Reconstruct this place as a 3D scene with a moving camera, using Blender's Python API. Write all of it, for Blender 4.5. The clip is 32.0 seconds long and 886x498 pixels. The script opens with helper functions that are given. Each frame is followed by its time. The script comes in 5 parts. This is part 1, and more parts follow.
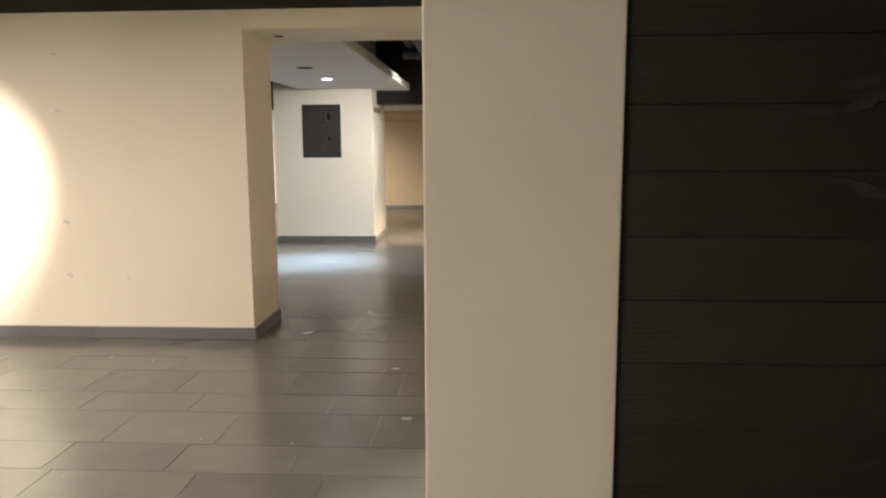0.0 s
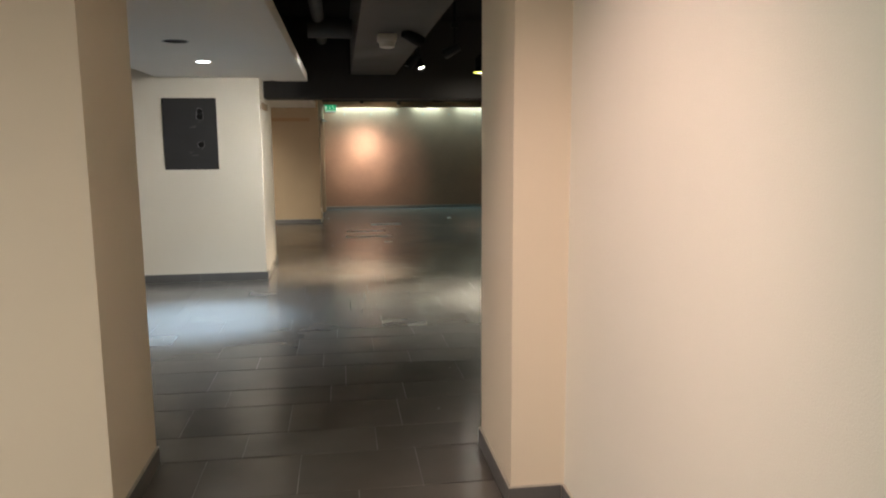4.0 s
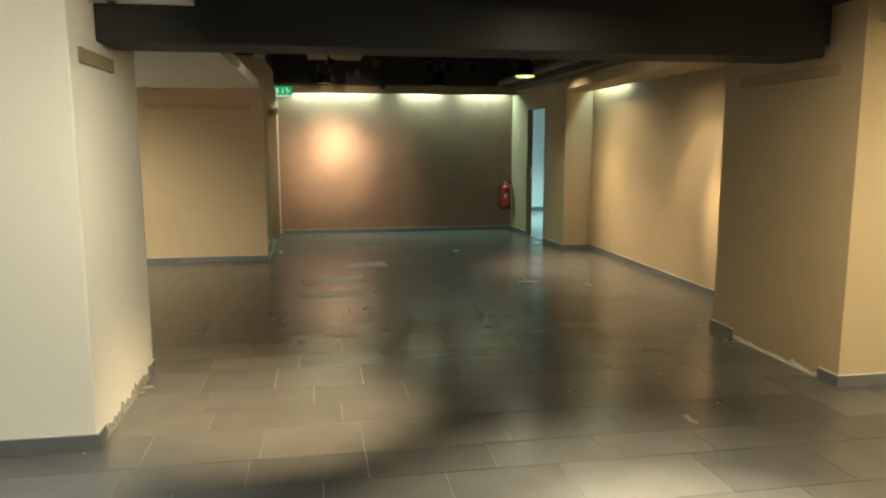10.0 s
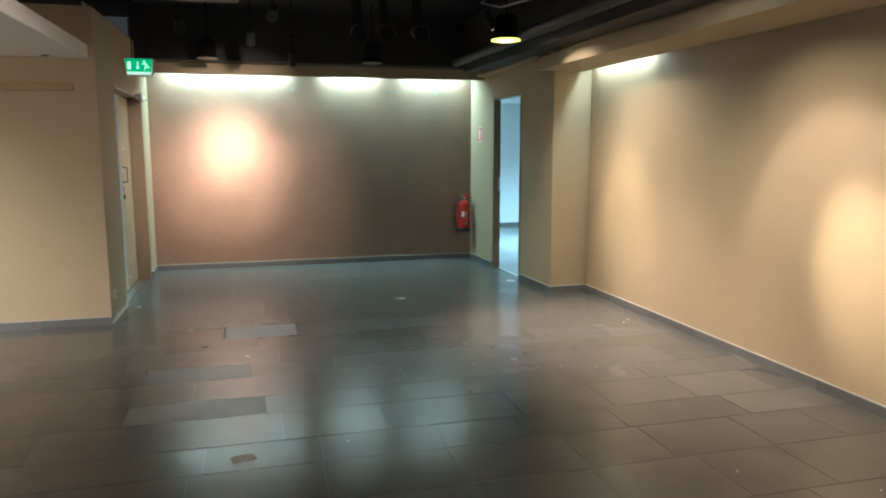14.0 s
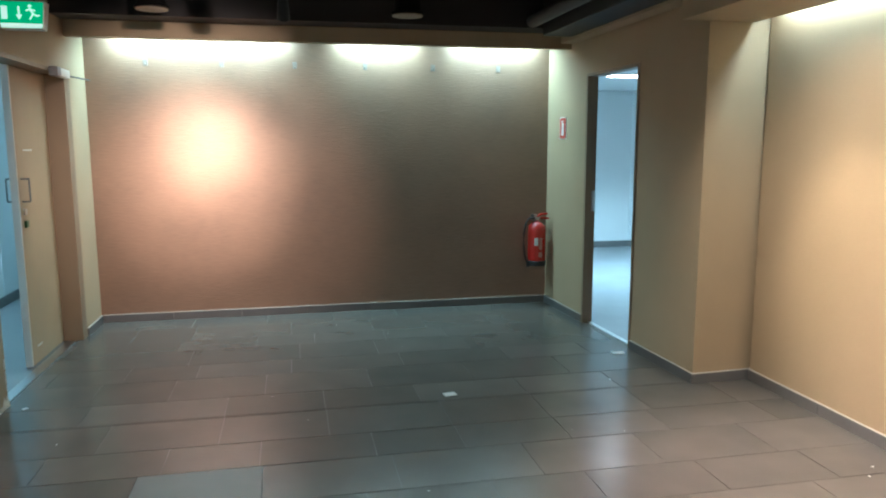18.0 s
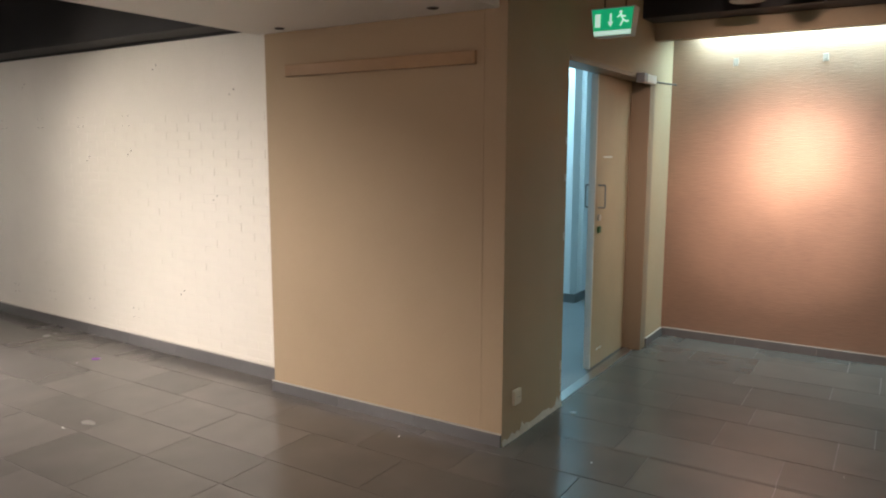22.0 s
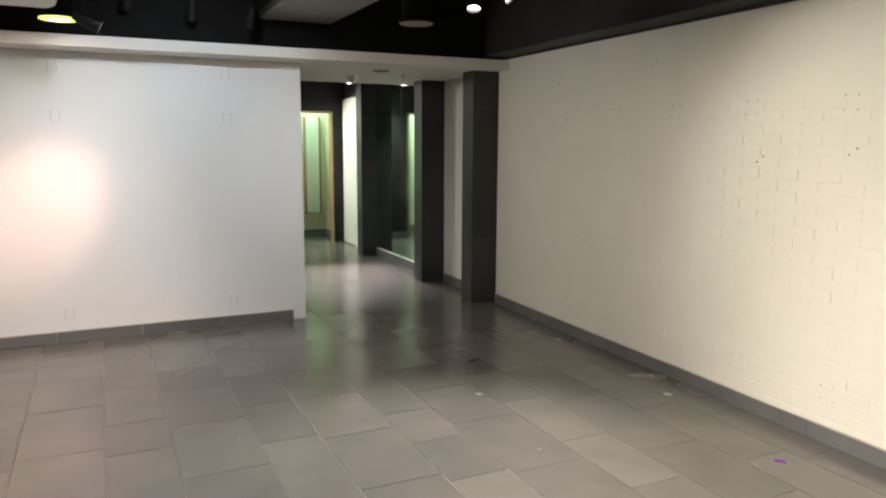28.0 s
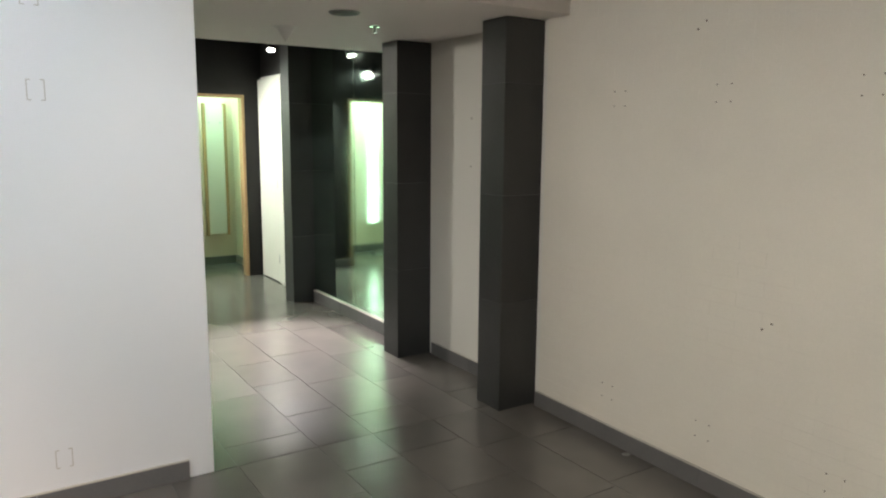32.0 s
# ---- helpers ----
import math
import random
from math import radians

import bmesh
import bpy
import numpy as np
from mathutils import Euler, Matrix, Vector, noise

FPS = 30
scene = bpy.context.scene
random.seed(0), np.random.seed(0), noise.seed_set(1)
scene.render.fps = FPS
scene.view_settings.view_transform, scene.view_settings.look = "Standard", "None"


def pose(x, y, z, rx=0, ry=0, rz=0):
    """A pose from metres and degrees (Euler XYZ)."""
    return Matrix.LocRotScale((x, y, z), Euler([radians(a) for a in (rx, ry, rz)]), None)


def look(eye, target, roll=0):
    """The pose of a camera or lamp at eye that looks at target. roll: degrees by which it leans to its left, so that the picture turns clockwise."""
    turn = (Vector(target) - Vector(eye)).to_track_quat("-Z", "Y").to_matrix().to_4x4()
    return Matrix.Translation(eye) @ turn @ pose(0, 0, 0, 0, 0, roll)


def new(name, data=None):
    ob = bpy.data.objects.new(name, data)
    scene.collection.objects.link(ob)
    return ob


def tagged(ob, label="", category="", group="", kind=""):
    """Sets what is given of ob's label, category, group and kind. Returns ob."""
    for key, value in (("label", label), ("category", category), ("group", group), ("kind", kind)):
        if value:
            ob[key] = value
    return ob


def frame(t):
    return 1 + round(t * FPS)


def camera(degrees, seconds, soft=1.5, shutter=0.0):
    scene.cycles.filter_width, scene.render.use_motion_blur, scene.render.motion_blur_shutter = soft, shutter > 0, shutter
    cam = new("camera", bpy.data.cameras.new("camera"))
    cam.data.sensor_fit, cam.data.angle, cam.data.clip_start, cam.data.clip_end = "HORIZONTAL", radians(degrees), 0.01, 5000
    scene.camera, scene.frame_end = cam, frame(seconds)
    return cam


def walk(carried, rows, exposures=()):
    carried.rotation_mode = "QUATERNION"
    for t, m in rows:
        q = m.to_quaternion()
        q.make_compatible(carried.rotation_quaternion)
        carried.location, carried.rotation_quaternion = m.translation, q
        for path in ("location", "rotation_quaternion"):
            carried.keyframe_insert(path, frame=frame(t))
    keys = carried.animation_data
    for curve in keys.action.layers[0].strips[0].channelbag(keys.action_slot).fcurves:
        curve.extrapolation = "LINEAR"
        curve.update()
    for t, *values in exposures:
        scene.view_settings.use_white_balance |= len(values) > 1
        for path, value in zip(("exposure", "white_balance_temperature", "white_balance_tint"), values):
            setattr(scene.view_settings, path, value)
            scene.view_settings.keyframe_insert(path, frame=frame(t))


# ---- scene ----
# camera and walk: seconds, place in metres, yaw, pitch, roll in degrees
cam = camera(63.23, 32.0, 2.1)
ROWS = [
    (0.0, -0.024, -0.185, 1.407, 3.43, -8.16, 0.29),
    (0.5, -0.162, 0.003, 1.415, 4.03, -8.07, 0.15),
    (1.0, -0.325, 0.204, 1.438, 3.79, -8.09, 0.12),
    (1.5, -0.445, 0.488, 1.426, 1.05, -8.13, 0.12),
    (2.0, -0.541, 0.806, 1.450, -2.41, -8.18, 0.12),
    (2.5, -0.700, 1.121, 1.473, -5.09, -7.92, 0.09),
    (4.5, -0.823, 2.494, 1.524, -8.12, -8.52, 0.38),
    (5.0, -0.823, 2.881, 1.525, -6.17, -8.47, 0.40),
    (5.5, -0.841, 3.223, 1.520, -5.17, -8.50, 0.23),
    (6.0, -0.857, 3.568, 1.534, -5.17, -8.46, 0.25),
    (6.5, -0.803, 3.942, 1.521, -5.30, -8.54, 0.23),
    (7.0, -0.763, 4.340, 1.525, -5.38, -8.58, 0.16),
    (7.5, -0.759, 4.792, 1.529, -5.75, -8.61, -0.02),
    (8.0, -0.724, 5.194, 1.515, -7.16, -8.53, -0.04),
    (8.5, -0.686, 5.574, 1.513, -8.88, -8.43, 0.05),
    (9.0, -0.685, 5.954, 1.512, -9.82, -8.39, 0.02),
    (9.5, -0.637, 6.304, 1.510, -9.86, -8.41, 0.01),
    (10.0, -0.565, 6.688, 1.518, -9.84, -8.40, 0.03),
    (10.5, -0.518, 7.061, 1.509, -10.07, -8.40, -0.03),
    (11.0, -0.435, 7.451, 1.503, -10.58, -8.33, 0.02),
    (11.5, -0.320, 7.868, 1.491, -11.43, -8.27, 0.02),
    (12.0, -0.252, 8.265, 1.476, -12.04, -8.26, 0.06),
    (12.5, -0.218, 8.652, 1.485, -12.83, -8.20, -0.02),
    (13.0, -0.138, 9.018, 1.472, -13.80, -8.19, 0.10),
    (13.5, -0.063, 9.369, 1.481, -14.53, -8.14, 0.14),
    (14.0, -0.045, 9.769, 1.491, -14.91, -8.13, 0.07),
    (14.5, 0.031, 10.136, 1.492, -15.08, -8.27, 0.14),
    (16.5, 0.382, 11.579, 1.505, -14.94, -8.31, 0.14),
    (17.0, 0.435, 11.883, 1.494, -14.76, -8.31, 0.19),
    (17.5, 0.419, 12.218, 1.512, -14.45, -8.33, 0.08),
    (18.0, 0.446, 12.523, 1.507, -11.77, -8.33, 0.09),
    (18.5, 0.504, 12.796, 1.522, -5.28, -8.37, 0.16),
    (19.0, 0.514, 13.009, 1.514, 2.33, -8.30, 0.17),
    (19.5, 0.520, 13.181, 1.520, 7.78, -8.26, 0.15),
    (20.0, 0.552, 13.227, 1.519, 10.82, -7.98, 0.20),
    (20.5, 0.570, 13.232, 1.524, 12.85, -7.87, 0.19),
    (21.0, 0.515, 13.210, 1.522, 16.00, -7.85, 0.03),
    (21.5, 0.441, 13.163, 1.520, 22.98, -7.92, -0.08),
    (22.0, 0.412, 13.094, 1.529, 32.44, -8.02, -0.16),
    (22.5, 0.424, 13.022, 1.523, 41.77, -7.99, -0.12),
    (23.0, 0.416, 12.971, 1.521, 49.94, -7.93, -0.15),
    (23.5, 0.357, 12.862, 1.526, 55.98, -7.96, -0.28),
    (24.0, 0.247, 12.734, 1.525, 58.00, -8.03, -0.35),
    (24.5, 0.062, 12.706, 1.515, 58.41, -8.15, -0.29),
    (25.0, -0.182, 12.782, 1.521, 61.21, -8.23, -0.22),
    (25.5, -0.426, 12.870, 1.509, 66.77, -8.27, -0.19),
    (27.5, -1.836, 13.059, 1.523, 67.66, -8.49, -0.31),
    (28.0, -2.154, 13.124, 1.525, 64.61, -8.51, -0.26),
    (28.5, -2.511, 13.243, 1.534, 61.64, -8.54, -0.20),
    (29.0, -2.853, 13.322, 1.517, 60.34, -8.52, -0.30),
    (29.5, -3.198, 13.376, 1.521, 60.28, -8.56, -0.30),
    (30.0, -3.537, 13.477, 1.529, 60.52, -8.65, -0.26),
    (30.5, -3.892, 13.572, 1.534, 61.02, -8.70, -0.37),
    (31.0, -4.278, 13.623, 1.529, 60.80, -8.69, -0.50),
    (31.5, -4.615, 13.719, 1.523, 59.03, -8.86, -0.42),
    (32.0, -4.981, 13.855, 1.534, 57.18, -8.86, -0.40),
]
EXPOSURES = [(0.0, 0.66, 6500, 9), (1.0, 0.1, 6500, 11), (2.0, 0.02, 6550, 4), (5.0, 0.15, 6500, 10), (6.0, 0.2, 6300, 2), (7.0, 0.58, 6400, 6), (8.0, 0.42, 6500, 10), (9.0, 0.3, 6600, 6), (10.0, 0.3, 7400, -4), (11.0, 0.52, 6000, -3), (12.0, 0.8, 5700, 2), (13.0, 0.8, 5700, 2),
             (14.0, 0.78, 5850, 5), (17.0, 0.66, 5850, 9), (18.0, 0.64, 5800, 11), (19.0, 0.7, 5750, 11), (20.0, 0.66, 6900, 26), (21.0, 0.7, 7000, 30), (22.0, 0.25, 6400, 18), (23.0, 0.42, 6050, 15), (24.0, 0.5, 6450, 12), (25.0, 0.4, 6500, 12), (28.0, 0.3, 6400, 10), (30.0, 0.42, 6400, 7), (31.0, 0.57, 6350, 9), (32.0, 0.65, 6350, 9)]
walk(cam, [(t, pose(x, y, z, 90 + pitch, roll, yaw)) for t, x, y, z, yaw, pitch, roll in ROWS], EXPOSURES)

# ---- world and lamps ----
world = bpy.data.worlds.new("world")
scene.world = world
world.use_nodes = True
world.node_tree.nodes["Background"].inputs["Color"].default_value = (0.02, 0.021, 0.022, 1)
world.node_tree.nodes["Background"].inputs["Strength"].default_value = 1.0


def spot(x, y, z, tx, ty, tz, watts, colour, angle=40, blend=0.6, radius=0.03):
    """A spot lamp at x, y, z that shines at tx, ty, tz."""
    data = bpy.data.lights.new("spot", "SPOT")
    data.energy, data.color, data.spot_size, data.spot_blend, data.shadow_soft_size = watts, colour, radians(angle), blend, radius
    ob = new("spot", data)
    ob.matrix_world = look((x, y, z), (tx, ty, tz))
    return ob


def panel(x, y, z, sx, sy, watts, colour, tx=None, ty=None, tz=None, disk=False, spread=180):
    """An area lamp; it shines down, or at tx, ty, tz."""
    data = bpy.data.lights.new("panel", "AREA")
    data.shape = "DISK" if disk else "RECTANGLE"
    data.size, data.energy, data.color, data.spread = sx, watts, colour, radians(spread)
    if not disk:
        data.size_y = sy
    ob = new("panel", data)
    ob.matrix_world = pose(x, y, z) if tx is None else look((x, y, z), (tx, ty, tz))
    return ob


WARM = (1.0, 0.80, 0.60)
NEUTRAL = (1.0, 0.91, 0.80)

# disc downlights: x, y, z, lit, ceiling above
# the last five are unseen, added to brighten the rooms
DISCS = [(1.91, 15.21, 2.305, 1.5, 2.95), (0.78, 10.21, 2.29, 4, 2.95), (-4.94, 15.19, 2.31, 9, 2.95), (-7.39, 12.95, 2.27, 6, 2.95), (-6.37, 14.94, 2.24, 0, 2.95),
         (-0.43, 17.75, 2.39, 0, 2.95), (1.24, 17.5, 2.36, 0, 2.95), (2.16, 13.4, 2.43, 1.5, 2.95), (-5.2, 8.2, 2.3, 34, 2.95), (-5.0, 11.9, 2.3, 26, 2.95),
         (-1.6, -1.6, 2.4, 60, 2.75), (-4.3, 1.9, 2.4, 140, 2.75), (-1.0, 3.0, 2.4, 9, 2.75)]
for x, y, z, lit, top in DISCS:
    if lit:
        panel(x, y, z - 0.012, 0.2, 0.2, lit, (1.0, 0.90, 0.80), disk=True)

# downlight in the white soffit
spot(-1.98, 8.76, 2.21, -2.08, 8.5, 0, 1050, (0.50, 0.72, 1.0), 50, 1.0)
spot(-1.98, 8.76, 2.21, -2.0, 8.6, 0, 260, (0.62, 0.79, 1.0), 100, 1.0)

# track spots: lamp place, aim, watts, cone, blend, colour
ROSE = (1.0, 0.76, 0.63)
AMBER = (1.0, 0.82, 0.62)
# lamps noted as unseen are made up, to brighten what they aim at
SPOTS = [
    # floor pools and the column
    (0.064, 9.90, 2.28, 0.90, 8.90, 0, 800, 42, 1.0, NEUTRAL),
    (0.064, 9.90, 2.28, 0.80, 8.95, 0, 390, 78, 1.0, NEUTRAL),
    # unseen, added to brighten the front of the column
    (0.05, 8.25, 2.24, -2.4, 10.34, 1.0, 255, 62, 1.0, (1.0, 0.96, 0.90)),
    (-0.11, 9.72, 2.29, -1.68, 11.0, 0.5, 60, 70, 1.0, NEUTRAL),
    (-0.11, 9.72, 2.29, -0.85, 10.80, 0, 620, 48, 1.0, WARM),
    # unseen, added to light the tan wall
    (-0.50, 13.30, 2.14, -2.1, 16.24, 0.7, 42, 84, 1.0, ROSE),
    # right wall
    (-0.20, 7.50, 2.24, 3.29, 9.4, 1.0, 500, 58, 1.0, AMBER),
    (-0.20, 7.50, 2.24, 3.29, 9.2, 1.0, 150, 22, 1.0, AMBER),
    # unseen, added to brighten the pilaster and the right wall
    (2.0, 7.40, 2.24, 2.98, 10.4, 0.9, 300, 50, 1.0, AMBER),
    (2.0, 15.7, 2.45, 3.29, 15.3, 0.4, 110, 100, 1.0, AMBER),
    (2.0, 15.7, 2.45, 3.29, 15.75, 0.84, 140, 36, 1.0, (1.0, 0.79, 0.56)),
    (1.95, 13.45, 2.32, 3.29, 13.3, 0.4, 70, 98, 1.0, AMBER),
    (1.95, 13.45, 2.32, 3.29, 13.05, 0.80, 240, 26, 1.0, (1.0, 0.78, 0.55)),
    (1.95, 13.45, 2.32, 3.29, 13.25, 0.80, 55, 56, 0.5, ROSE),
    (2.0, 15.7, 2.45, 2.55, 14.9, 0, 270, 66, 1.0, ROSE),
    # back wall
    (0.15, 15.6, 2.45, -0.30, 18.97, 1.22, 620, 30, 1.0, ROSE),
    (0.15, 15.6, 2.45, -0.32, 18.97, 1.05, 300, 54, 1.0, ROSE),
    (0.15, 15.6, 2.45, -0.28, 18.97, 1.42, 420, 22, 1.0, ROSE),
    (0.15, 15.6, 2.45, -0.27, 18.97, 1.46, 640, 14.5, 1.0, (1.0, 0.84, 0.68)),
    # brick wall, its floor, and the west wall
    (-5.32, 15.01, 2.21, -3.6, 16.42, 0.2, 14, 128, 1.0, (1.0, 0.91, 0.74)),
    # unseen second head, added for a more even brick wall
    (-5.0, 13.6, 2.40, -3.9, 16.42, 0.62, 165, 76, 1.0, (1.0, 0.92, 0.78)),
    (-5.836, 15.056, 2.233, -5.15, 14.6, 0, 360, 70, 1.0, (1.0, 0.93, 0.86)),
    # the next two are unseen, added for the floor and the brick wall
    (-4.7, 12.0, 2.40, -3.4, 15.3, 0, 640, 60, 1.0, (1.0, 0.91, 0.82)),
    (-7.2, 13.2, 2.20, -7.2, 16.42, 0.7, 76, 92, 1.0, (1.0, 0.92, 0.84)),
    (-5.6, 12.2, 2.45, -8.17, 12.6, 0.25, 120, 60, 1.0, ROSE),
    (-5.6, 12.2, 2.45, -6.5, 12.9, 0, 150, 72, 1.0, ROSE),
    (-6.3, 13.8, 2.40, -8.17, 12.72, 1.02, 190, 25, 1.0, (1.0, 0.60, 0.47)),
    (-6.0, 13.6, 2.5, -8.17, 13.9, 1.3, 82, 88, 1.0, (0.83, 0.92, 1.0)),
    # first room, lamps out of view, placed from the pools they throw
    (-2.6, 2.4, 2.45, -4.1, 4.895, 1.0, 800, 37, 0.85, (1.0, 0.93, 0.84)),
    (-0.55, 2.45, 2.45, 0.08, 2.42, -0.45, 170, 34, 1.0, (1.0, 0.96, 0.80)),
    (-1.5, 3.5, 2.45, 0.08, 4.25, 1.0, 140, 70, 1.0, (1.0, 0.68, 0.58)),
    # passage
    (-11.14, 16.06, 2.24, -9.84, 15.60, 0, 720, 48, 1.0, (1.0, 0.88, 0.88)),
    (-12.42, 15.25, 2.20, -11.9, 16.5, 0.8, 130, 110, 1.0, (0.95, 1.0, 0.88)),
    # unseen, added to light the pillars and the short white wall
    (-11.7, 13.9, 2.27, -11.0, 16.4, 1.0, 120, 100, 1.0, NEUTRAL),
]
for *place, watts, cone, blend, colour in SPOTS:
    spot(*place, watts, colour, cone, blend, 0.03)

# tube lamps hidden above the back wall and above the right wall
for x0, x1 in ((-1.12, 0.60), (0.80, 1.62), (1.78, 2.74)):
    panel((x0 + x1) / 2, 18.88, 2.44, (x1 - x0) * 0.82, 0.05, 15 * (x1 - x0), (0.60, 0.97, 1.0), (x0 + x1) / 2, 18.95, 2.0, spread=160)
for y0, y1 in ((15.35, 16.35), (9.0, 10.3), (6.6, 8.0)):
    panel(3.235, (y0 + y1) / 2, 2.33, 0.05, y1 - y0, 7 * (y1 - y0), (0.76, 0.98, 1.0))

# side rooms behind the doors, cold tube light
panel(-2.4, 18.9, 2.5, 0.6, 1.2, 34, (0.42, 0.84, 1.0))
panel(4.25, 20.02, 2.22, 1.4, 0.9, 85, (0.50, 0.86, 1.0), spread=125)
panel(-13.2, 16.0, 2.4, 0.5, 0.5, 14, (0.56, 1.0, 0.70))
panel(-13.2, 14.8, 2.4, 0.5, 0.5, 30, (0.66, 1.0, 0.74))
panel(-13.57, 14.6, 1.1, 1.4, 0.05, 2.5, (0.72, 1.0, 0.74), -12.5, 15.2, 1.1).rotation_euler.rotate_axis("Z", radians(90))
# ---- materials ----
def mat(name, colour, rough=0.6, metal=0.0, vary=0.06, scale=3.0, bump=0.1, fine=90.0, stretch=(1, 1, 1), colour2=None, emit=0.0, rvar=0.07, coat=0.0, per_object=0.0, spec=0.5, per_island=0.0):
    """A procedural surface: base colour varied at two scales, fine relief, roughness that follows the grain."""
    m = bpy.data.materials.new(name)
    m.use_nodes = True
    nt = m.node_tree
    n, link = nt.nodes, nt.links.new
    b = n["Principled BSDF"]
    b.inputs["Metallic"].default_value = metal
    b.inputs["Specular IOR Level"].default_value = spec
    b.inputs["Coat Weight"].default_value = coat
    geo = n.new("ShaderNodeTexCoord")
    mp = n.new("ShaderNodeMapping")
    mp.inputs["Scale"].default_value = stretch
    link(geo.outputs["Object"], mp.inputs["Vector"])
    big = n.new("ShaderNodeTexNoise")
    big.inputs["Scale"].default_value, big.inputs["Detail"].default_value = scale, 5
    small = n.new("ShaderNodeTexNoise")
    small.inputs["Scale"].default_value, small.inputs["Detail"].default_value = fine, 3
    link(geo.outputs["Object"], big.inputs["Vector"])
    link(mp.outputs["Vector"], small.inputs["Vector"])
    c2 = colour2 or tuple(c * 0.72 for c in colour)
    mix = n.new("ShaderNodeMix")
    mix.data_type = "RGBA"
    mix.inputs["A"].default_value, mix.inputs["B"].default_value = (*colour, 1), (*c2, 1)
    add = n.new("ShaderNodeMath")
    add.operation = "MULTIPLY_ADD"
    link(small.outputs["Fac"], add.inputs[0])
    add.inputs[1].default_value = 0.5
    link(big.outputs["Fac"], add.inputs[2])
    rng = n.new("ShaderNodeMapRange")
    rng.inputs["From Min"].default_value, rng.inputs["From Max"].default_value = 0.5, 1.0
    rng.inputs["To Min"].default_value, rng.inputs["To Max"].default_value = 0.0, min(1.0, vary * 6)
    link(add.outputs[0], rng.inputs["Value"])
    link(rng.outputs["Result"], mix.inputs["Factor"])
    out = mix.outputs["Result"]
    if per_object or per_island:
        info = n.new("ShaderNodeObjectInfo" if per_object else "ShaderNodeNewGeometry")
        spread = per_object or per_island
        hsv = n.new("ShaderNodeHueSaturation")
        r2 = n.new("ShaderNodeMapRange")
        r2.inputs["To Min"].default_value, r2.inputs["To Max"].default_value = 1 - spread, 1 + spread
        link(info.outputs["Random" if per_object else "Random Per Island"], r2.inputs["Value"])
        link(r2.outputs["Result"], hsv.inputs["Value"])
        link(out, hsv.inputs["Color"])
        out = hsv.outputs["Color"]
    link(out, b.inputs["Base Color"])
    rr = n.new("ShaderNodeMapRange")
    rr.inputs["To Min"].default_value, rr.inputs["To Max"].default_value = max(0.03, rough - rvar), min(1, rough + rvar)
    link(big.outputs["Fac"], rr.inputs["Value"])
    link(rr.outputs["Result"], b.inputs["Roughness"])
    if bump:
        bp = n.new("ShaderNodeBump")
        bp.inputs["Strength"].default_value, bp.inputs["Distance"].default_value = bump, 0.004
        link(small.outputs["Fac"], bp.inputs["Height"])
        link(bp.outputs["Normal"], b.inputs["Normal"])
    if emit:
        b.inputs["Emission Color"].default_value = (*colour, 1)
        b.inputs["Emission Strength"].default_value = emit
    return m


M_CREAM = mat("cream_paint", (0.76, 0.68, 0.55), 0.62, vary=0.03, scale=1.2, bump=0.25, fine=220)
M_COLUMN = mat("pale_cream_paint", (0.75, 0.70, 0.605), 0.6, vary=0.03, scale=1.2, bump=0.25, fine=220)
M_WHITE = mat("white_paint", (0.74, 0.735, 0.67), 0.55, vary=0.03, scale=1.5, bump=0.2, fine=200)
M_COLDWHITE = mat("cold_white_paint", (0.76, 0.765, 0.77), 0.55, vary=0.03, scale=1.5, bump=0.2, fine=200)
M_BEIGE = mat("beige_paint", (0.72, 0.655, 0.56), 0.6, vary=0.04, scale=1.2, bump=0.08, fine=160)
M_SOCKET = mat("beige_plastic", (0.70, 0.63, 0.50), 0.4, vary=0.03, bump=0.05)
M_SOFFIT = mat("soffit_paint", (0.76, 0.73, 0.68), 0.6, vary=0.02, scale=1.0, bump=0.15, fine=160)
M_BRICK = mat("painted_brick", (0.78, 0.75, 0.66), 0.5, vary=0.04, scale=2.5, bump=0.35, fine=120)
M_TAN = mat("tan_grasscloth", (0.44, 0.337, 0.212), 0.72, vary=0.05, scale=1.6, bump=0.5, fine=14, stretch=(3, 3, 30))
M_BROWN = mat("brown_grasscloth", (0.29, 0.175, 0.112), 0.6, vary=0.11, scale=1.6, bump=0.6, fine=9, stretch=(1.3, 3, 15), colour2=(0.165, 0.102, 0.068))
M_BLACK = mat("black_paint", (0.018, 0.0165, 0.016), 0.65, vary=0.1, scale=2, bump=0.3, fine=60)
M_CEIL = mat("soot_black_paint", (0.008, 0.0075, 0.0075), 0.75, vary=0.1, scale=2, bump=0.3, fine=60, spec=0.25)
M_BOARD = mat("dusty_brown_board", (0.09, 0.07, 0.055), 0.6, vary=0.08, bump=0.1)
M_DUCT = mat("dark_grey_paint", (0.05, 0.046, 0.043), 0.55, vary=0.1, scale=2, bump=0.2, fine=60)
M_PLANK = mat("black_stained_plank", (0.018, 0.0162, 0.0145), 0.55, vary=0.14, scale=3, bump=0.4, fine=26, stretch=(1, 6, 9), per_object=0.3)
M_SMEAR = mat("chalky_smear", (0.029, 0.0285, 0.029), 0.8, vary=0.17, scale=22, bump=0.1, colour2=(0.02, 0.019, 0.018))


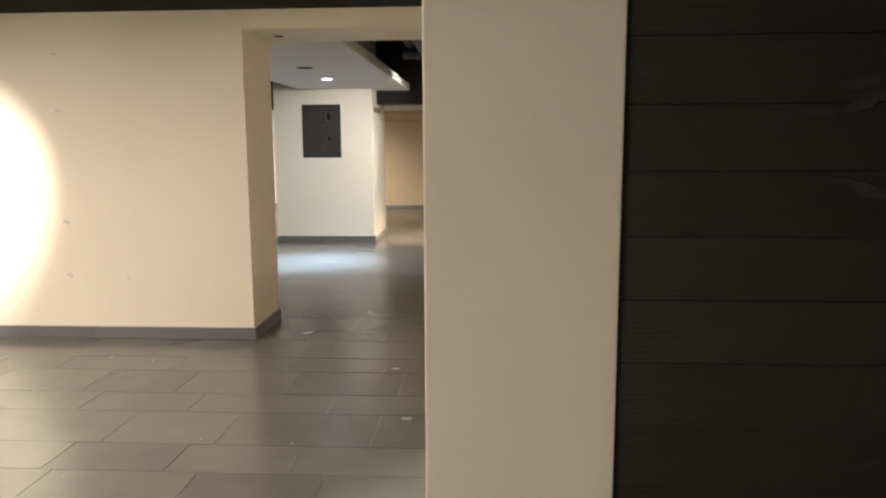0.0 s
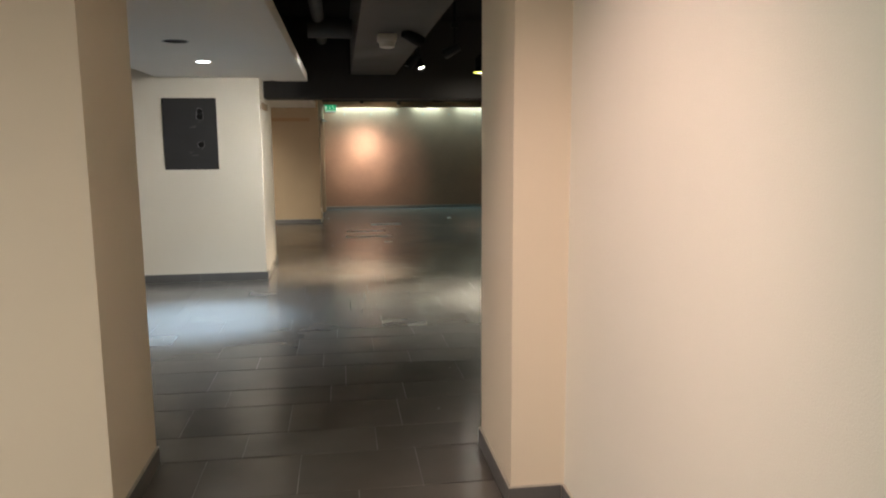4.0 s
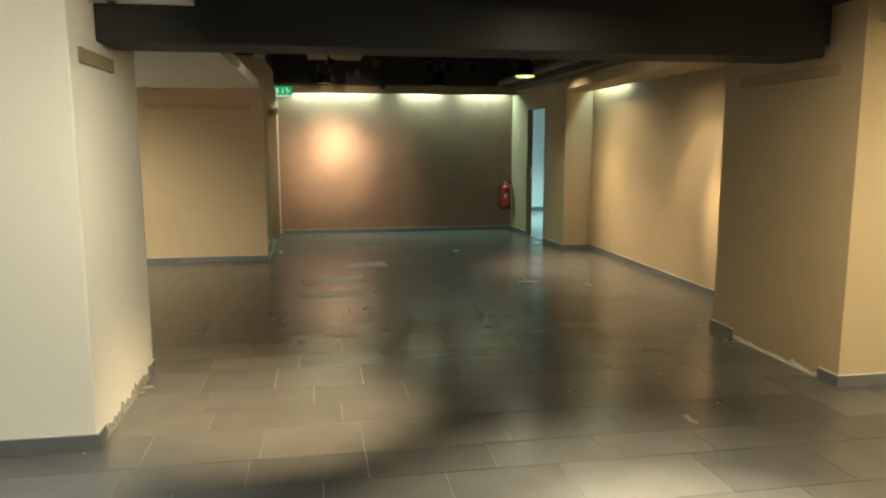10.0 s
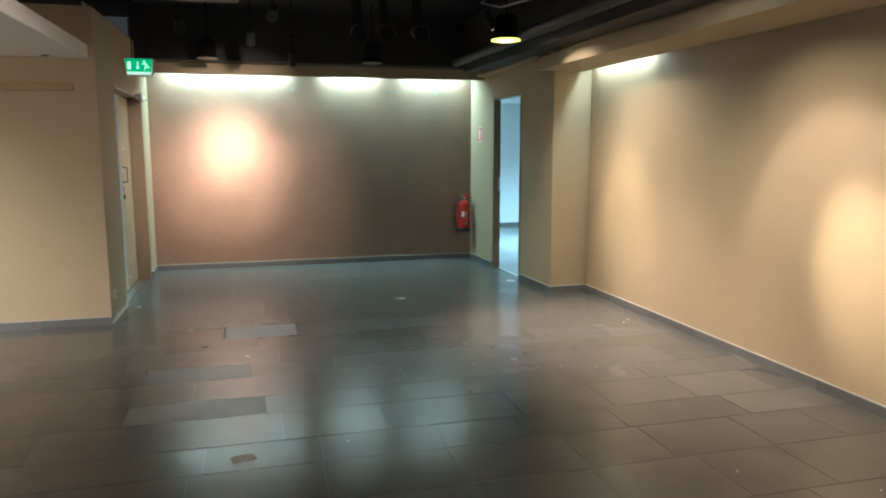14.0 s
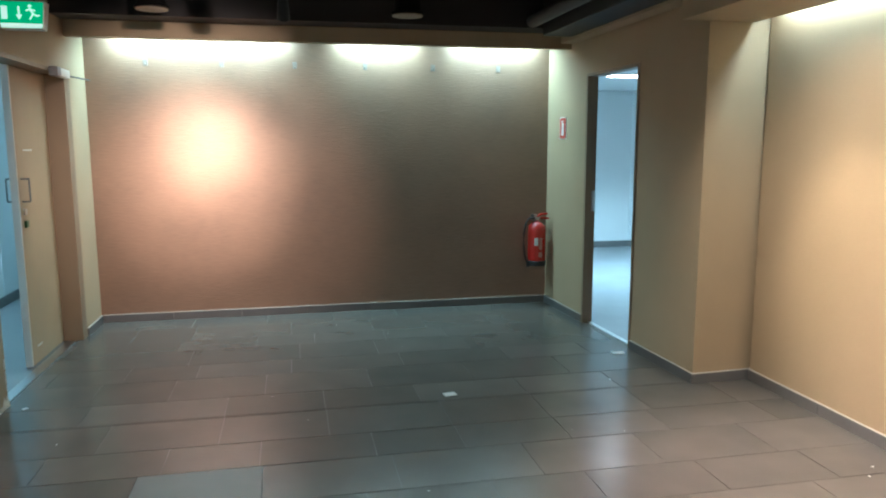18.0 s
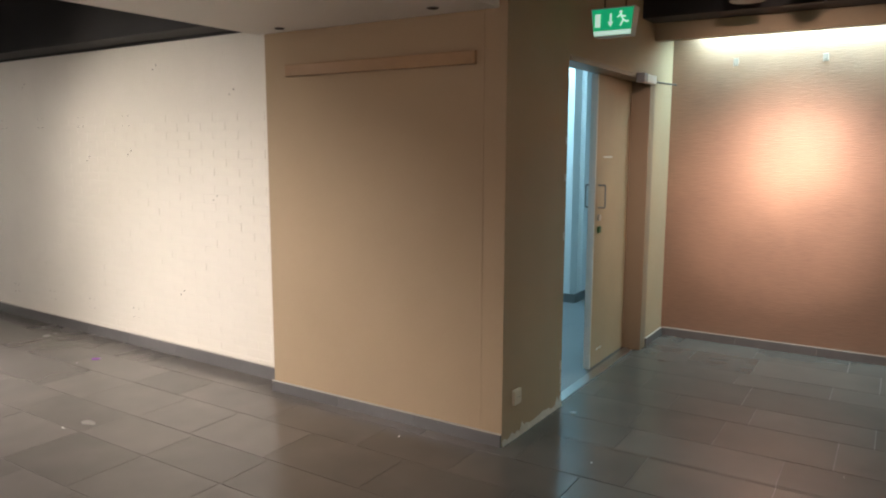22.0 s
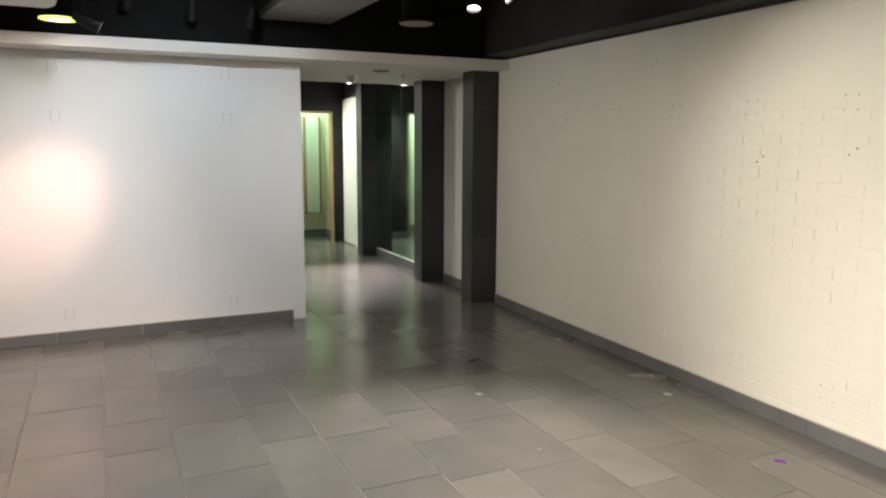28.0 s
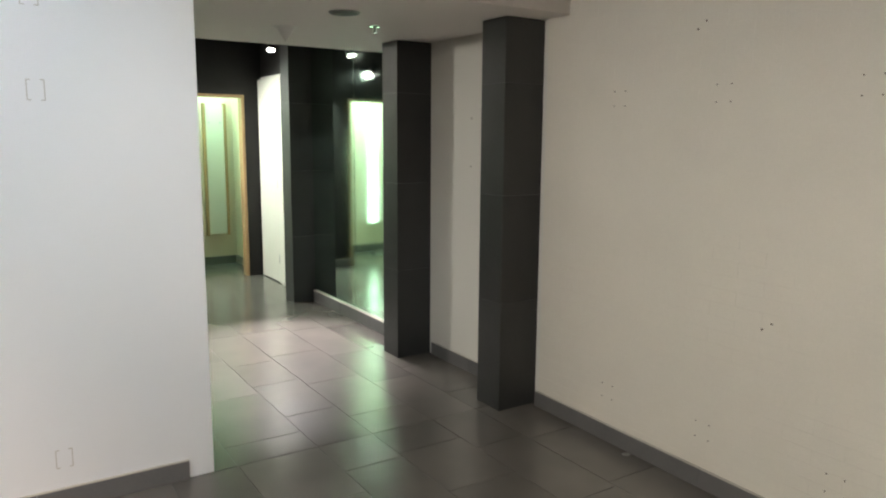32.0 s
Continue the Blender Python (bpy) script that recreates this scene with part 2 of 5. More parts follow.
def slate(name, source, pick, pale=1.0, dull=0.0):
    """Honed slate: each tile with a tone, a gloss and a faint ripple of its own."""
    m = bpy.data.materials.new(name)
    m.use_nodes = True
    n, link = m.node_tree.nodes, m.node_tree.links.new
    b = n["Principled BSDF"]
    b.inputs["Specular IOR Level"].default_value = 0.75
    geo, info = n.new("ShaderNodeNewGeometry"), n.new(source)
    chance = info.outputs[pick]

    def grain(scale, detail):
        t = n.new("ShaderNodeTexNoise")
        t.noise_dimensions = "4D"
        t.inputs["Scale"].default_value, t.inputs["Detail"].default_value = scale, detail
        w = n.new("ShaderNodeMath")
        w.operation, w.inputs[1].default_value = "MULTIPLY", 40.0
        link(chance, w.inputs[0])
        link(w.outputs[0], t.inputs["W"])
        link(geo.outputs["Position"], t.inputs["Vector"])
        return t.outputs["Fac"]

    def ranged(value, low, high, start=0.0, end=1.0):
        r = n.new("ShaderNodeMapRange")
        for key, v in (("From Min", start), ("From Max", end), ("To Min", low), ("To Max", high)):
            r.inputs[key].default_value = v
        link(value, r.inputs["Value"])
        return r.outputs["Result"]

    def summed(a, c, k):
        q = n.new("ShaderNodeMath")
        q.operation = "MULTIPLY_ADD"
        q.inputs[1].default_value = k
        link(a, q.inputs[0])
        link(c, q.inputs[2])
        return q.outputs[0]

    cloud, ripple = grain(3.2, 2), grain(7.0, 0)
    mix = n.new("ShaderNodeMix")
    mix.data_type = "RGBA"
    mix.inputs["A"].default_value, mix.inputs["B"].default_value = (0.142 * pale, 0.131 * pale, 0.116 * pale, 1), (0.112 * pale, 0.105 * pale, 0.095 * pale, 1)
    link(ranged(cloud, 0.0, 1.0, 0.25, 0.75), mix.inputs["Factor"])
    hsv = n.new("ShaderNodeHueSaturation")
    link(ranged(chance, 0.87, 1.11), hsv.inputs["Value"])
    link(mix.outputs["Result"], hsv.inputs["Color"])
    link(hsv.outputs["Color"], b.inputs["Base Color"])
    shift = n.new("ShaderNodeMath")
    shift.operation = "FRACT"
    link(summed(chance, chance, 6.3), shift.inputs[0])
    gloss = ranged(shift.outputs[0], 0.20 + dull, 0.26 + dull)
    dulled = n.new("ShaderNodeMath")
    dulled.operation = "MULTIPLY"
    link(gloss, dulled.inputs[0])
    link(ranged(cloud, 0.92, 1.08, 0.3, 0.7), dulled.inputs[1])
    link(dulled.outputs[0], b.inputs["Roughness"])
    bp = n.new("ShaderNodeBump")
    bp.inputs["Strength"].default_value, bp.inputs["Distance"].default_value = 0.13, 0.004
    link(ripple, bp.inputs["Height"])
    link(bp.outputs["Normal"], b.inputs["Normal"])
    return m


M_TILE = slate("slate_tile", "ShaderNodeObjectInfo", "Random")
# paler, duller slate; the reflected back wall spot is put into its colour
M_TILEGLINT = slate("painted_glint_slate", "ShaderNodeObjectInfo", "Random", 1.45, 0.14)
M_TILEFAR = slate("slate_tile_far", "ShaderNodeNewGeometry", "Random Per Island")
M_GROUT = mat("grout", (0.27, 0.257, 0.235), 0.8, vary=0.17, scale=0.9, bump=0.3, fine=3, colour2=(0.05, 0.049, 0.045))
# brighter copy of the grout, painting in the floor spot's pool
M_POOLGROUT = mat("pool_brightened_grout", (0.42, 0.40, 0.37), 0.8, vary=0.12, scale=1.3, bump=0.3, fine=3, colour2=(0.2, 0.19, 0.175))
M_DARKGROUT = mat("dark_grout", (0.062, 0.06, 0.056), 0.7, vary=0.15, scale=1.3, bump=0.3, fine=3, colour2=(0.17, 0.16, 0.147))
M_BASE = mat("slate_skirting", (0.14, 0.138, 0.135), 0.38, vary=0.08, scale=5, bump=0.2, fine=80, per_object=0.12)
M_CAULK = mat("pale_caulk", (0.52, 0.49, 0.43), 0.7, vary=0.12, scale=3, bump=0.2)
M_CLAD = mat("dark_stone_cladding", (0.034, 0.035, 0.034), 0.45, vary=0.1, scale=5, bump=0.3, fine=80, per_object=0.14)
M_BATTEN = mat("tan_painted_wood", (0.30, 0.225, 0.135), 0.6, vary=0.08, scale=4, bump=0.25, fine=30, stretch=(1, 1, 12))
M_SCUFF = mat("pale_scuff", (0.13, 0.125, 0.12), 0.7, vary=0.2, scale=30, bump=0.3)
M_CAN = mat("matt_black_housing", (0.006, 0.006, 0.006), 0.9, vary=0.05, bump=0.05, spec=0.1)
M_WOOD = mat("pale_wood", (0.42, 0.27, 0.14), 0.5, vary=0.12, scale=4, bump=0.25, fine=30, stretch=(1, 1, 12))
M_DOOR = mat("door_laminate", (0.46, 0.33, 0.20), 0.45, vary=0.05, scale=3, bump=0.15, fine=24, stretch=(6, 6, 0.8))
M_FRAME = mat("door_frame_paint", (0.27, 0.20, 0.13), 0.45, vary=0.05, bump=0.15)
M_METAL = mat("brushed_steel", (0.55, 0.55, 0.54), 0.3, 1.0, vary=0.04, bump=0.1)
M_PANEL = mat("anthracite_panel", (0.032, 0.032, 0.034), 0.5, vary=0.1, scale=3, bump=0.15)
M_VOID = mat("dark_hole", (0.004, 0.004, 0.004), 0.9, bump=0)
M_PLASTIC = mat("white_plastic", (0.72, 0.71, 0.67), 0.4, vary=0.03, bump=0.05)
M_GREY = mat("grey_plastic", (0.25, 0.25, 0.25), 0.45, vary=0.04, bump=0.05)
M_BLACKMETAL = mat("black_lamp_metal", (0.008, 0.008, 0.008), 0.6, 0.0, spec=0.25, vary=0.05, bump=0.05)
M_RED = mat("extinguisher_red", (0.46, 0.018, 0.013), 0.25, vary=0.05, bump=0.03, coat=0.4)
M_RUBBER = mat("black_rubber", (0.015, 0.015, 0.016), 0.55, vary=0.05, bump=0.1)
M_PAPER = mat("white_paper", (0.75, 0.75, 0.73), 0.7, vary=0.03, bump=0.1)
M_PURPLE = mat("purple_card", (0.22, 0.05, 0.36), 0.6, vary=0.05, bump=0.1)
M_GREEN = mat("exit_green", (0.0, 0.40, 0.16), 0.4, vary=0.02, bump=0, emit=0.6)
M_GLOWWHITE = mat("lit_white", (0.62, 0.95, 0.76), 0.4, vary=0.0, bump=0, emit=0.55)
M_LAMP = mat("lamp_glow", (1.0, 0.97, 0.80), 0.4, vary=0.0, bump=0, emit=6.0)
M_SPOTGLOW = mat("spot_glow", (1.0, 0.93, 0.82), 0.4, vary=0.0, bump=0, emit=22.0)
M_COOLGLOW = mat("cool_glow", (0.85, 0.94, 1.0), 0.4, vary=0.0, bump=0, emit=9.0)
M_GREENTUBE = mat("green_tube_glow", (0.55, 1.0, 0.62), 0.4, vary=0.0, bump=0, emit=0.9)
M_DIFFOFF = mat("unlit_diffuser", (0.24, 0.18, 0.12), 0.5, vary=0.04, bump=0.05)
M_SIDEWALL = mat("side_room_paint", (0.74, 0.76, 0.76), 0.6, vary=0.03, scale=1.5, bump=0.15)
M_SIDEFLOOR = mat("side_room_floor", (0.22, 0.23, 0.235), 0.4, vary=0.08, scale=2, bump=0.2)
M_BROKEN = mat("broken_grey_plaster", (0.40, 0.37, 0.32), 0.9, vary=0.17, scale=30, bump=0.9, fine=70, colour2=(0.12, 0.115, 0.105))
M_PLASTER = mat("bare_plaster", (0.74, 0.70, 0.60), 0.9, vary=0.15, scale=14, bump=0.9, fine=70)
M_MIRROR = mat("mirror_glass", (0.74, 0.92, 0.80), 0.03, 1.0, vary=0.0, bump=0)
M_PIPE = mat("grey_pipe", (0.45, 0.44, 0.42), 0.4, vary=0.05, bump=0.05)
M_GREENLOCK = mat("dark_green_plastic", (0.03, 0.10, 0.035), 0.4, vary=0.05, bump=0.05)
M_STICKER = mat("faded_sticker", (0.50, 0.22, 0.20), 0.5, vary=0.1, bump=0.05)
M_SIGNRED = mat("sign_red", (0.55, 0.05, 0.03), 0.4, vary=0.03, bump=0.02)
M_HOOK = mat("dull_painted_metal", (0.22, 0.19, 0.165), 0.45, vary=0.05, bump=0.05)
M_DUCTGREY = mat("galvanised_duct", (0.17, 0.165, 0.16), 0.5, vary=0.06, scale=2, bump=0.1)
M_MARK = mat("grey_wall_mark", (0.60, 0.57, 0.52), 0.8, vary=0.15, bump=0.3)
M_SCRAP = mat("pale_torn_paper", (0.74, 0.72, 0.66), 0.7, vary=0.1, bump=0.2)
M_HOLE = mat("filled_screw_hole", (0.16, 0.13, 0.10), 0.8, vary=0.1, bump=0.2)
M_HALO = mat("lamp_halo_glow", (0.80, 0.86, 0.14), 0.4, vary=0.0, bump=0, emit=1.6)


# ---- building helpers ----
def box(bm, x0, x1, y0, y1, z0, z1, bevel=0.0):
    """Adds a box to bm, with rounded edges where bevel is given."""
    r = bmesh.ops.create_cube(bm, size=1.0, matrix=Matrix.Translation(((x0 + x1) / 2, (y0 + y1) / 2, (z0 + z1) / 2)) @ Matrix.Diagonal((x1 - x0, y1 - y0, z1 - z0, 1)))
    if bevel:
        edges = {e for v in r["verts"] for e in v.link_edges}
        bmesh.ops.bevel(bm, geom=list(edges), offset=bevel, segments=2, affect="EDGES", profile=0.5)
    return bm


def cyl(bm, a, b, r0, r1=None, seg=20, cap=True):
    """Adds a (tapered) cylinder from a to b."""
    a, b = Vector(a), Vector(b)
    d = b - a
    q = d.to_track_quat("Z", "Y").to_matrix().to_4x4()
    bmesh.ops.create_cone(bm, cap_ends=cap, segments=seg, radius1=r0, radius2=r0 if r1 is None else r1, depth=d.length, matrix=Matrix.Translation((a + b) / 2) @ q)
    return bm


def lathe(bm, profile, centre=(0, 0, 0), seg=24):
    """Adds a body of revolution about z from (radius, height) pairs."""
    rings = []
    for r, h in profile:
        rings.append([bm.verts.new((centre[0] + r * math.cos(2 * math.pi * k / seg), centre[1] + r * math.sin(2 * math.pi * k / seg), centre[2] + h)) for k in range(seg)])
    for lo, hi in zip(rings, rings[1:]):
        for k in range(seg):
            bm.faces.new((lo[k], lo[(k + 1) % seg], hi[(k + 1) % seg], hi[k]))
    bm.faces.new(list(reversed(rings[0])))
    bm.faces.new(rings[-1])
    return bm


def tube(bm, points, r, seg=10):
    """Adds a round tube along points."""
    pts = [Vector(p) for p in points]
    rings = []
    for i, p in enumerate(pts):
        d = (pts[min(i + 1, len(pts) - 1)] - pts[max(i - 1, 0)]).normalized()
        m = d.to_track_quat("Z", "Y").to_matrix()
        rings.append([bm.verts.new(p + m @ Vector((r * math.cos(2 * math.pi * k / seg), r * math.sin(2 * math.pi * k / seg), 0))) for k in range(seg)])
    for lo, hi in zip(rings, rings[1:]):
        for k in range(seg):
            bm.faces.new((lo[k], lo[(k + 1) % seg], hi[(k + 1) % seg], hi[k]))
    bm.faces.new(list(reversed(rings[0])))
    bm.faces.new(rings[-1])
    return bm


def mesh_of(bm, name, material, smooth=False):
    me = bpy.data.meshes.new(name)
    bmesh.ops.recalc_face_normals(bm, faces=bm.faces)
    bm.to_mesh(me)
    bm.free()
    me.materials.append(material)
    if smooth:
        for p in me.polygons:
            p.use_smooth = True
        me.set_sharp_from_angle(angle=radians(40))
    return me


def part(name, bm, material, parent=None, label="", smooth=False):
    """Links a bmesh as one mesh object under a thing or a part."""
    ob = new(name, mesh_of(bm, name, material, smooth))
    if parent:
        ob.parent = parent
        ob.matrix_parent_inverse = Matrix.Translation(parent.matrix_basis.translation).inverted() if parent.parent is None else Matrix()
    if label:
        tagged(ob, label)
    return ob


def thing(name, label, category, x=0, y=0, z=0, group="", kind=""):
    """An Empty at the base of a thing; its parts are built in world metres."""
    ob = new(name)
    ob.empty_display_size = 0.1
    ob.location = (x, y, z)
    return tagged(ob, label, category, group, kind)


def solid(name, material, boxes, label, category, bevel=0.0, kind="structure"):
    """A piece of the setting from boxes x0, x1, y0, y1, z0, z1."""
    bm = bmesh.new()
    for b in boxes:
        box(bm, *b, bevel=bevel)
    return tagged(part(name, bm, material), label, category, kind=kind)


def wall_of(name, material, boxes, label):
    """A wall built round an opening, each length of it a part."""
    root = thing(name, label, "wall", kind="structure")
    for b in boxes:
        part("wall_section", box(bmesh.new(), *b), material, root)
    return root


# ---- large structure ----
TOP = 2.95
# the alcove walls and the brick wall stand a little askew
ALCOVE_LEFT = pose(-1.225, 16.24, 0, 0, 0, -0.94) @ pose(1.225, -16.24, 0)
ALCOVE = pose(2.885, 16.5, 0, 0, 0, 2.3) @ pose(-2.82, -16.5, 0)
BRICKS = pose(-2.87, 16.385, 0, 0, 0, -1.05) @ pose(2.87, -16.42, 0)
# entrance room
solid("wall_entry", M_CREAM, [(-6.0, -1.73, 4.895, 5.545, 0, 2.35), (-0.15, 0.08, 4.895, 5.545, 0, 2.35), (-1.73, -0.15, 4.895, 5.545, 2.22, 2.35)], "cream painted wall with a wide opening to the main room", "wall")
solid("wall_entry_right", M_WHITE, [(0.08, 0.3, 1.255, 5.545, 0, 2.6)], "pale painted partition wall beside the opening", "wall")
solid("wall_partition_end", M_BEIGE, [(-0.125, 0.19, 0.965, 1.255, 0, 2.75)], "pale painted end of a thick partition wall", "wall", bevel=0.004)
solid("wall_entry_west", M_CREAM, [(-6.2, -6.0, -3.0, 5.545, 0, 2.75)], "cream painted side wall of the entrance room", "wall")
solid("wall_entry_south", M_CREAM, [(-6.2, 2.8, -3.2, -3.0, 0, 2.75)], "cream painted rear wall of the entrance room", "wall")
solid("wall_entry_east", M_BLACK, [(2.6, 2.8, -3.0, 1.4, 0, 2.75)], "black painted side wall of the entrance room", "wall")
solid("ceiling_entry", M_BLACK, [(-6.2, 2.8, -3.2, 4.895, 2.75, 2.9)], "black painted ceiling of the entrance room", "ceiling")
solid("trim_entry", M_BLACK, [(-6.0, 0.08, 4.899, 5.545, 2.35, TOP)], "black painted wall strip below the ceiling", "wall")

# main room
solid("ceiling_main", M_CEIL, [(-8.4, 3.6, 5.545, 18.9, TOP, TOP + 0.15)], "black painted concrete ceiling", "ceiling")
solid("wall_main_south", M_WHITE, [(-8.4, -6.0, 5.345, 5.545, 0, TOP), (0.3, 3.6, 5.345, 5.545, 0, TOP)], "pale painted wall of the main room", "wall")
solid("wall_right", M_TAN, [(3.29, 3.5, 5.545, 16.5, 0, 2.6)], "tan textile papered wall lit by spots", "wall")
solid("wall_right_top", M_BLACK, [(3.29, 3.5, 5.545, 16.5, 2.6, TOP)], "black painted strip of wall", "wall")
solid("pilaster", M_TAN, [(2.62, 3.29, 10.55, 12.02, 0, 2.6)], "tan papered pilaster on the wall", "pilaster", bevel=0.003)
wall_of("wall_alcove_right", M_TAN, [(2.82, 3.5, 16.5, 16.62, 0, 2.6), (2.82, 2.89, 16.62, 17.30, 0, 2.6), (2.82, 2.89, 18.14, 18.97, 0, 2.6), (2.82, 2.89, 17.30, 18.14, 2.065, 2.6)], "tan papered alcove wall with a doorway").matrix_basis = ALCOVE
solid("wall_back", M_BROWN, [(-1.35, 3.0, 18.97, 19.12, 0, TOP)], "brown textile papered back wall with a round light spot", "wall")
wall_of("wall_alcove_left", M_TAN, [(-1.35, -1.225, 16.24, 16.97, 0, 2.6), (-1.35, -1.225, 18.52, 18.97, 0, 2.6), (-1.35, -1.225, 16.97, 18.52, 2.04, 2.6)], "tan papered alcove wall with a doorway").matrix_basis = ALCOVE_LEFT
solid("wall_tan", M_TAN, [(-2.845, -1.35, 16.24, 16.46, 0, 2.6)], "tan papered wall panel with a wooden batten", "wall")
solid("wall_brick_top", M_BLACK, [(-8.36, -1.35, 16.416, 16.6, 2.25, TOP)], "black painted strip above the brick wall", "wall").matrix_basis = BRICKS
solid("wall_west", M_COLDWHITE, [(-8.35, -8.17, 5.545, 14.67, 0, 2.17)], "white painted wall with old screw holes", "wall", bevel=0.003)
solid("wall_west_top", M_CEIL, [(-8.35, -8.17, 5.545, 16.4, 2.24, TOP)], "black painted strip above the white wall", "wall")
solid("column", M_COLUMN, [(-3.13, -1.68, 10.34, 11.6, 0, TOP)], "cream painted square column with a dark wall panel", "column", bevel=0.005)

# soffits, bulkheads and beams
solid("soffit_column", M_SOFFIT, [(-2.76, -1.18, 5.545, 10.9, 2.23, 2.33)], "white plastered soffit with a round downlight", "soffit", bevel=0.006)
solid("soffit_tan", M_SOFFIT, [(-2.9, -1.27, 11.6, 16.24, 2.19, 2.3)], "white plastered soffit strip", "soffit", bevel=0.006)
solid("soffit_passage", M_SOFFIT, [(-9.95, -7.85, 5.545, 16.55, 2.16, 2.24)], "white plastered soffit over the passage", "soffit", bevel=0.004)
solid("bulkhead_right", M_TAN, [(2.7, 3.18, 12.02, 16.5, 2.22, 2.34), (2.7, 3.18, 5.545, 10.55, 2.22, 2.34), (2.7, 2.82, 16.5, 18.45, 2.34, 2.5)], "tan painted bulkhead with a light slot along the wall", "bulkhead", bevel=0.003)
solid("bulkhead_back", M_TAN, [(-1.18, 2.82, 18.47, 18.54, 2.30, 2.42)], "tan painted light bulkhead in front of the wall", "bulkhead", bevel=0.003)
solid("beam_back", M_BLACK, [(-1.22, 2.7, 18.2, 18.45, 2.42, TOP)], "black painted downstand above the back wall", "beam")
solid("beam_main", M_BLACK, [(-1.68, 2.53, 10.78, 11.15, 2.035, TOP), (2.53, 2.62, 10.85, 11.6, 2.12, TOP)], "black painted concrete beam between column and pilaster", "beam", bevel=0.01)
solid("beam_left", M_BLACK, [(-8.17, -3.13, 10.78, 11.15, 2.04, TOP)], "black painted concrete beam", "beam", bevel=0.01)
solid("beam_long", M_DUCT, [(-0.68, -0.16, 5.545, 10.78, 2.31, TOP)], "dark grey boxed beam under the ceiling", "beam", bevel=0.006)
solid("beam_right", M_BLACK, [(2.45, 2.7, 5.545, 18.2, 2.36, TOP)], "black painted boxed pipe run along the wall", "beam", bevel=0.006)
solid("beam_brick", M_BLACK, [(-7.85, -2.9, 16.2, 16.416, 2.27, TOP)], "black painted boxing above the brick wall", "beam", bevel=0.006).matrix_basis = BRICKS

# side room behind the left door
solid("side_room_left", M_SIDEWALL, [(-4.5, -4.3, 17.0, 20.4, 0, 2.6), (-4.5, -2.3, 19.72, 19.9, 0, 2.6), (-2.42, -2.25, 19.9, 20.6, 0, 2.6), (-2.3, -1.2, 20.6, 20.8, 0, 2.6), (-1.22, -1.1, 19.12, 20.8, 0, 2.6), (-4.5, -1.35, 16.6, 16.8, 0, 2.6)], "white painted side room under cold light", "wall")
solid("side_ceiling_left", M_SIDEWALL, [(-4.5, -1.35, 16.6, 20.8, 2.6, 2.7), (-1.35, -1.1, 19.12, 20.8, 2.6, 2.7)], "white ceiling of the side room", "ceiling")
solid("side_floor_left", M_SIDEFLOOR, [(-4.5, -1.23, 16.6, 20.8, -0.05, 0.002)], "grey floor of the side room", "floor")
solid("side_baseboard_left", M_BASE, [(-4.3, -2.25, 19.7, 19.72, 0, 0.09), (-2.25, -2.235, 19.7, 20.6, 0, 0.09)], "dark skirting of the side room", "baseboard")
# side room behind the right door
solid("side_room_right", M_SIDEWALL, [(3.5, 6.8, 16.42, 16.62, 0, 2.65), (6.6, 6.8, 16.5, 20.9, 0, 2.65), (2.8, 5.3, 22.3, 22.5, 0, 2.65), (2.8, 2.95, 19.12, 22.3, 0, 2.65)], "white painted side room under cold light", "wall")
sw = solid("side_wall_slant", M_SIDEWALL, [(0, 2.2, 0, 0.15, 0, 2.65)], "white slanting wall of the side room", "wall")
sw.matrix_basis = pose(5.22, 22.35, 0, 0, 0, -44)
solid("side_ceiling_right", M_SIDEWALL, [(2.95, 6.8, 16.63, 22.5, 2.25, 2.35)], "white ceiling of the side room", "ceiling")
solid("side_floor_right", M_SIDEFLOOR, [(2.9, 6.8, 16.5, 22.5, -0.05, 0.002)], "grey floor of the side room", "floor")
solid("side_baseboard_right", M_BASE, [(3.5, 5.25, 22.28, 22.3, 0, 0.09)], "dark skirting of the side room", "baseboard")
sb = solid("side_baseboard_slant", M_BASE, [(0, 2.2, -0.02, 0, 0, 0.09)], "dark skirting of the side room", "baseboard")
sb.matrix_basis = pose(5.22, 22.33, 0, 0, 0, -44)

# passage
solid("wall_passage_north", M_WHITE, [(-9.25, -8.0, 16.5, 16.6, 0, 2.3)], "pale painted wall between stone pillars", "wall")
solid("wall_mirror_back", M_BLACK, [(-11.2, -9.44, 16.462, 16.66, 0, TOP), (-11.4, -9.25, 16.66, 16.75, 0, TOP)], "black painted wall behind the mirror", "wall")
solid("wall_white_short", M_WHITE, [(-12.72, -11.4, 16.5, 16.6, 0, 2.15)], "white painted wall with a door frame", "wall")
solid("wall_white_top", M_BLACK, [(-12.72, -11.4, 16.504, 16.6, 2.15, TOP)], "black painted wall strip", "wall")
solid("wall_end", M_BLACK, [(-12.82, -12.72, 12.6, 14.72, 0, TOP), (-12.82, -12.72, 15.36, 15.68, 0, TOP), (-12.82, -12.72, 16.31, 16.6, 0, TOP), (-12.82, -12.72, 14.72, 15.36, 1.96, TOP), (-12.82, -12.72, 15.68, 16.31, 1.96, TOP)], "black painted wall with two changing room doorways", "wall")
solid("wall_passage_south", M_BLACK, [(-12.72, -8.35, 12.6, 12.8, 0, TOP)], "black painted wall of the passage", "wall")
solid("ceiling_passage", M_BLACK, [(-12.82, -8.4, 12.6, 16.6, TOP, TOP + 0.1)], "black painted ceiling of the passage", "ceiling")
